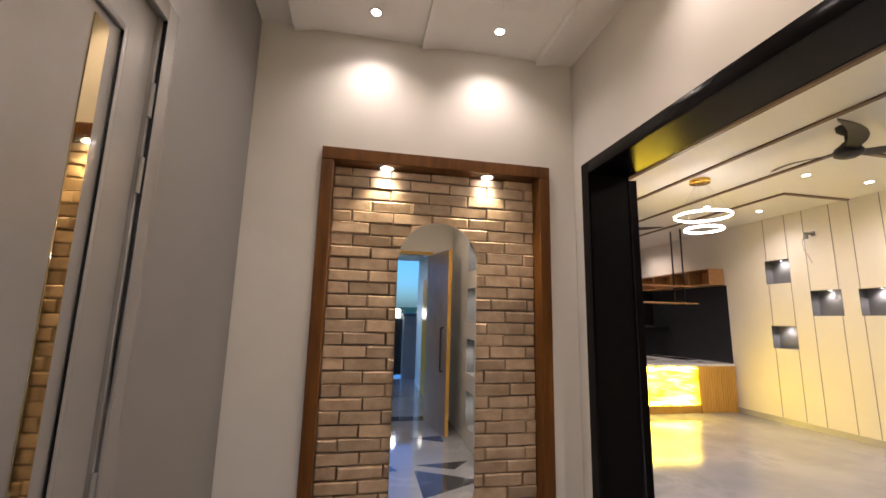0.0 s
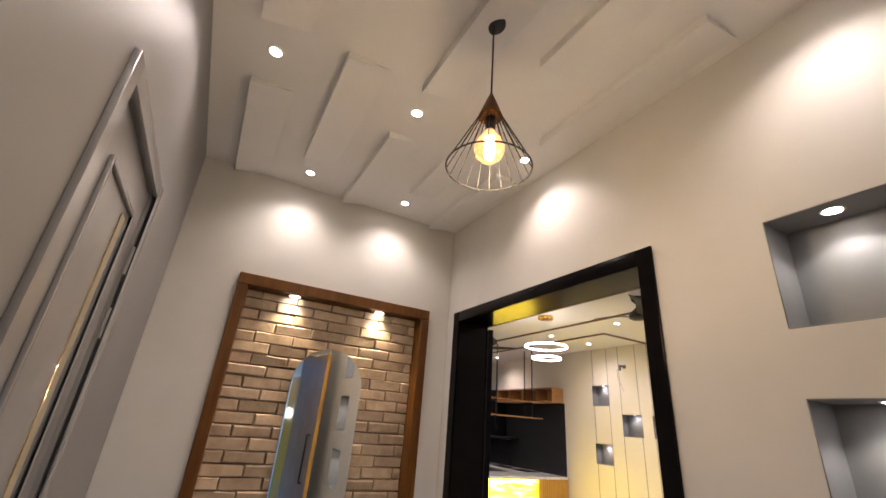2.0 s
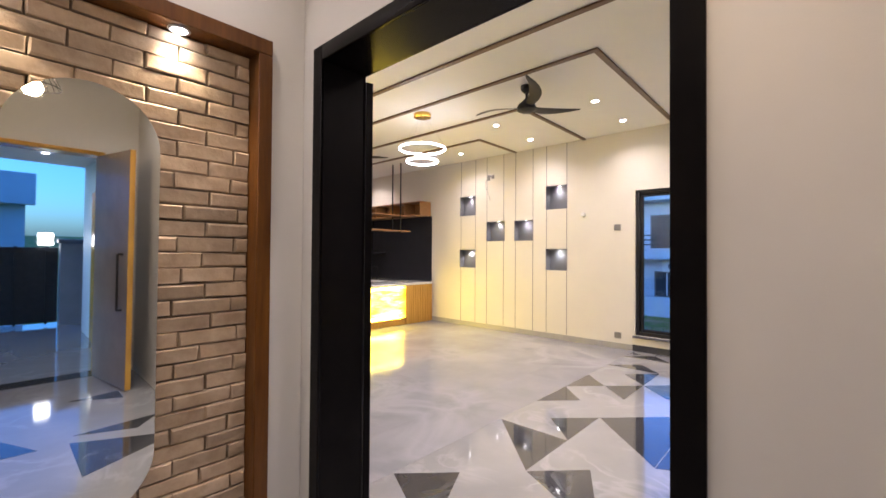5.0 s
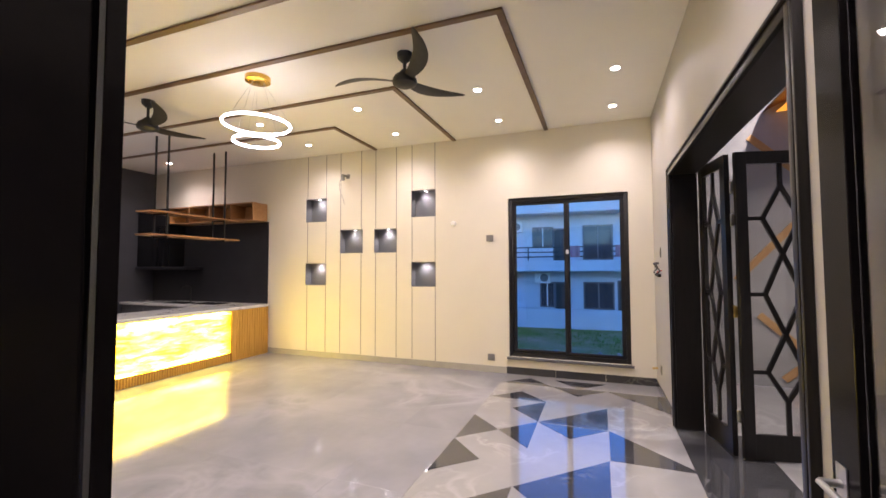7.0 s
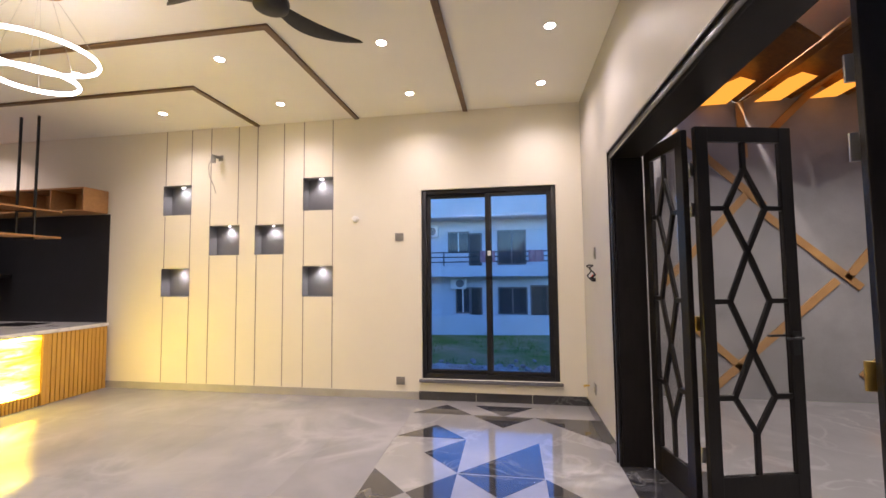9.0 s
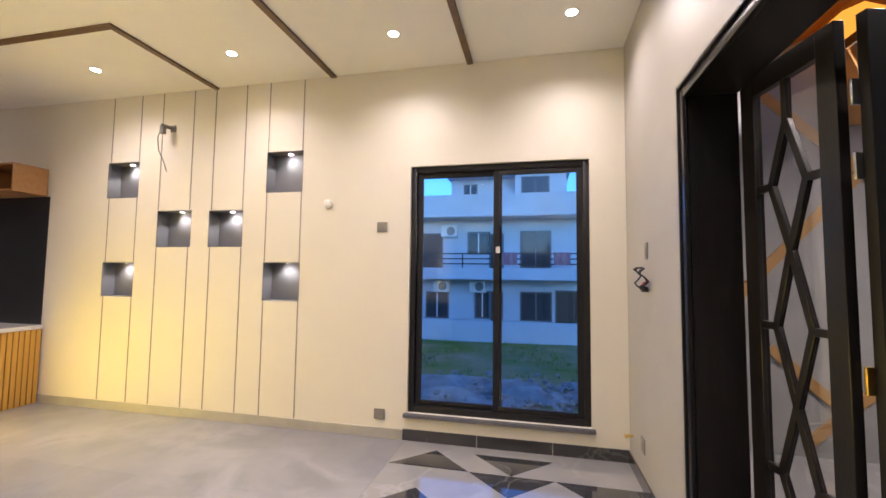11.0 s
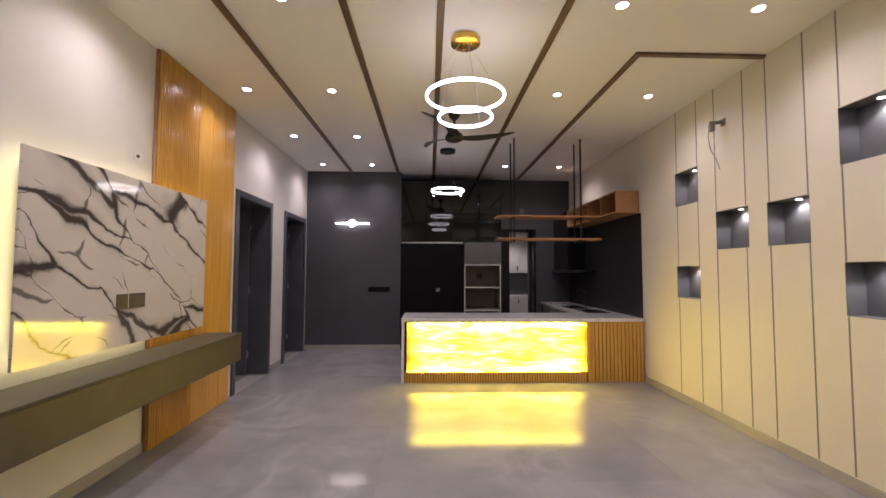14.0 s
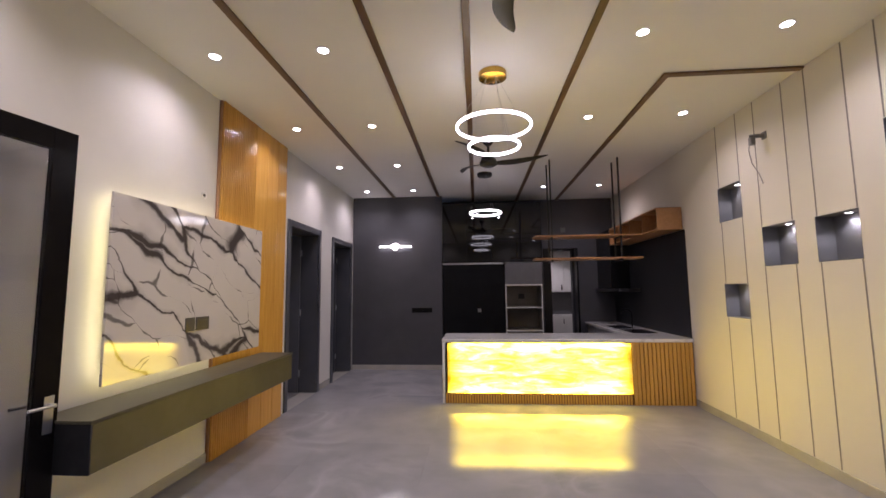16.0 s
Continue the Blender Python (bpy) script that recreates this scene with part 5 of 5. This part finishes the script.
part("balcony", B(-14, 1.4, -15.0, -14.2, 2.6, 3.6), STUCCO, t)
for x in (-0.9, -4.0, -8.0):
    w = part("window", B(x - 0.8, x + 0.8, -14.999, -14.95, 0.9, 2.2), CABGREY, t)
    part("pane", B(x - 0.7, x + 0.7, -14.949, -14.93, 1.0, 2.1), PANE, w)

# ---- small wall fittings ----
for (y, z) in ((2.81, 2.06), (2.80, 0.225)):
    s = thing("wall_switch", "square grey switch plate on the cream wall", "switch", "square wall switches", (XE, y, z))
    part("plate", B(XE - 0.011, XE, y - 0.055, y + 0.055, z - 0.05, z + 0.05, bevel=0.003), SWGREY, s)
    part("rocker", B(XE - 0.016, XE - 0.0105, y - 0.03, y + 0.03, z - 0.03, z + 0.03, bevel=0.002), SWGREY, s)
for (x, z, w_, h_) in ((6.90, 1.775, 0.035, 0.06), (7.10, 0.33, 0.05, 0.055)):
    s = thing("wall_socket", "small grey socket plate on the white wall", "socket", "south wall sockets", (x, YS, z))
    part("plate", B(x - w_, x + w_, YS, YS + 0.01, z - h_, z + h_, bevel=0.003), SWGREY, s)
    part("insert", B(x - w_ * 0.5, x + w_ * 0.5, YS + 0.0095, YS + 0.014, z - h_ * 0.5, z + h_ * 0.5, bevel=0.002), SWGREY, s)
t = thing("loose_wiring", "loop of loose grey and red cables out of the wall", "cable", at=(6.86, YS, 1.57))
part("cable", tube(bmesh.new(), [(6.86 + (0.13 - 0.002 * k) * math.cos(0.35 * k), YS + 0.03 + 0.05 * math.sin(0.7 * k) ** 2, 1.575 + 0.075 * math.sin(0.35 * k) + 0.2 * (0.13 - 0.002 * k) * math.cos(0.35 * k)) for k in range(34)], 0.006), MATTEBLACK, t)
part("wire", tube(bmesh.new(), [(6.86, YS, 1.56), (6.82, YS + 0.05, 1.54), (6.78, YS + 0.06, 1.535), (6.76, YS + 0.055, 1.55)], 0.006), RED, t, "red wire")
part("connector", B(6.84, 6.90, YS + 0.01, YS + 0.05, 1.48, 1.52, bevel=0.006), MATTEBLACK, t, "black connector")
t = thing("pipe_stub", "short capped copper pipe out of the wall", "pipe", at=(7.45, YS, 0.27))
part("pipe", tube(bmesh.new(), [(7.45, YS, 0.27), (7.45, YS + 0.06, 0.27), (7.41, YS + 0.06, 0.27)], 0.011), BRASS, t)
t = thing("light_bracket", "dark wall bracket with a dangling cable awaiting a lamp", "bracket", at=(XE, 5.42, 3.24))
part("plate", B(XE - 0.012, XE, 5.37, 5.44, 3.20, 3.28, bevel=0.003), SWGREY, t)
part("arm", tube(bmesh.new(), [(XE - 0.01, 5.40, 3.24), (XE - 0.12, 5.46, 3.25)], 0.022), SWGREY, t)
part("clip", B(XE - 0.13, XE - 0.08, 5.42, 5.47, 3.15, 3.235, bevel=0.008), SWGREY, t)
part("cable", tube(bmesh.new(), [(XE - 0.11, 5.46, 3.23), (XE - 0.09, 5.53, 3.12), (XE - 0.06, 5.54, 2.98), (XE - 0.02, 5.50, 2.85), (XE - 0.01, 5.47, 2.74)], 0.005), CABLE, t)
t = thing("wall_spout", "round white capped outlet on the cream wall", "outlet", at=(XE, 3.41, 2.31))
part("cap", lathe(bmesh.new(), (0, 0, 0), [(0.001, 0.045), (0.03, 0.043), (0.042, 0.03), (0.045, 0.0)], 20), WHITE, t)
t.children[0].data.transform(Matrix.Translation((XE, 3.41, 2.31)) @ Matrix.Rotation(radians(-90), 4, "Y"))
t = thing("wall_outlet", "small round capped outlet on the white wall", "outlet", at=(XW, 4.74, 2.61))
part("cap", ring(bmesh.new(), (0, 0, 0), 0.035, 0.006, 24, 6), WHITE, t)
t.children[0].data.transform(Matrix.Translation((XW + 0.004, 4.74, 2.61)) @ Matrix.Rotation(radians(90), 4, "Y"))
part("plug", cyl(bmesh.new(), (XW, 4.74, 2.61), (XW + 0.008, 4.74, 2.61), 0.013), MATTEBLACK, t)
t = thing("sensor_box", "small pale sensor box on the dark kitchen wall", "sensor", at=(6.49, YK, 2.97))
single("wall_kitchen_head", B(6.02, 6.80, YK, YK + 0.2, 2.56, ZC - 0.001), GREY, "dark grey wall over the rear doorway", "wall", kind="structure")
part("box", B(6.44, 6.54, YK - 0.03, YK - 0.0005, 2.92, 3.02, bevel=0.006), CABGREY, t)
t = thing("door_3", "black framed rear kitchen doorway, door standing open", "door", at=(6.2, YK, 0), kind="structure")
part("frame_post", B(6.022, 6.20, YK - 0.01, YK + 0.2, 0, 2.559), BLACKW, t)
part("frame_post", B(6.76, 6.80, YK - 0.01, YK + 0.2, 0, 2.559), DARKCAB, t)
single("fridge_outlet", B(4.54, 4.615, YU - 0.002, YU + 0.0035, 1.18, 1.255, bevel=0.001), SWGREY, "small socket in the dark fridge recess", "socket")

# ---- pieces: brick slips ----
rec = thing("brick_wall_recess", "tan clay brick facing laid in running bond", "brick facing", at=(0.64, FY1 + 0.16, 0.05), kind="structure")
rng = random.Random(4)
PITCH, BL = 0.0778, 0.262
rowi, z = 0, 0.021
while z < 2.635:
    x = -0.083 - (BL * 0.5 if rowi % 2 else 0.0) - rng.uniform(0, 0.02)
    while x < 1.293:
        ln = BL + rng.uniform(-0.012, 0.012)
        a, b = max(x, -0.083), min(x + ln - 0.006, 1.293)
        top = min(z + PITCH - 0.006, 2.643)
        if 1.293 - b < 0.05:
            b = 1.293
        if b - a > 0.03:
            f = FY1 + 0.075 + rng.uniform(-0.005, 0.005)
            lean = rng.uniform(0.0, 0.10)
            bm = box(bmesh.new(), a, b, f, FY1 + 0.159, max(z, 0.055) + rng.uniform(-0.0015, 0.0015), top + rng.uniform(-0.0015, 0.0015))
            es = [e for e in bm.edges if all(abs(v.co.y - f) < 1e-4 for v in e.verts)]
            bmesh.ops.bevel(bm, geom=es, offset=0.009, segments=2, affect="EDGES", profile=0.5)
            for v in bm.verts:
                if v.co.y < f + 0.02:
                    v.co += Vector((rng.uniform(-0.003, 0.003), rng.uniform(-0.004, 0.004) - lean * (v.co.z - z - PITCH / 2), rng.uniform(-0.003, 0.003)))
            part("brick", bm, BRICK, rec)
        x += ln
    z += PITCH
    rowi += 1

# ---- pieces: floor tiles ----
GX, GY, G = 7.42, 2.52, 0.34
fl = bpy.data.objects["floor_pattern"]
TRI = (((1, 0), (0, 1), (1, 2)), ((2, 1), (3, 0), (3, 2)), ((3, 2), (4, 1), (5, 2)), ((5, 2), (6, 1), (7, 2)), ((5, 0), (6, 1), (7, 0)), ((7, 0), (8, 1), (9, 0)),
       ((3, 4), (5, 2), (5, 4)), ((5.03, 2), (5.03, 4), (6, 3)), ((5, 4), (7, 6), (7, 4)), ((0, 2), (0, 4), (1, 3)), ((1, 2), (1, 4), (2, 3)), ((1, 4), (1, 6), (3, 6)),
       ((10, 1), (9, 2), (11, 2)), ((11, 0), (11, 2), (13, 2)), ((9, 2), (11, 4), (7, 4)), ((13, 2), (12, 3), (14, 4)), ((15, 0), (14, 1), (16, 2)), ((9, 4), (11, 4), (10, 6)),
       ((13, 4), (13, 6), (15, 6)), ((15, 2), (16, 4), (15, 4)), ((17.5, 5), (19.5, 4), (19.5, 6)), ((17.6, 6.6), (19.4, 6.4), (18.2, 5.9)), ((18, 8.6), (19.2, 9.2), (18, 9.4)),
       ((20, 1), (22, 1), (22, 3)), ((20, 6), (22, 6), (21, 8)), ((21, 9), (23, 9), (23, 7)))
for tri in TRI:
    pts = [(GX - G * i, GY - G * j) for i, j in tri]
    c = Vector((sum(p[0] for p in pts) / 3, sum(p[1] for p in pts) / 3))
    pts = [tuple(c + (Vector(p) - c) * 0.985) for p in pts]
    part("tile", prism(bmesh.new(), pts, -0.011, 0.0008), DARK, fl, "black triangular tile")

lf = bpy.data.objects["floor"]
TX, TY = 1.2, 0.6
ja = 0
while 2.532 + TY * ja < 11.09:
    ya = 2.532 + TY * ja
    yb = min(ya + TY, 11.1)
    xa = XW + 0.022
    edges = [xa] + [4.0 + TX * k for k in range(-1, 3) if 4.0 + TX * k < XE - 0.05] + [XE]
    for a, b in zip(edges, edges[1:]):
        part("tile", B(a + 0.0008, b - 0.0008, ya + 0.0008, yb - 0.0008, -0.0118, 0.0), FLOOR, lf)
    ja += 1
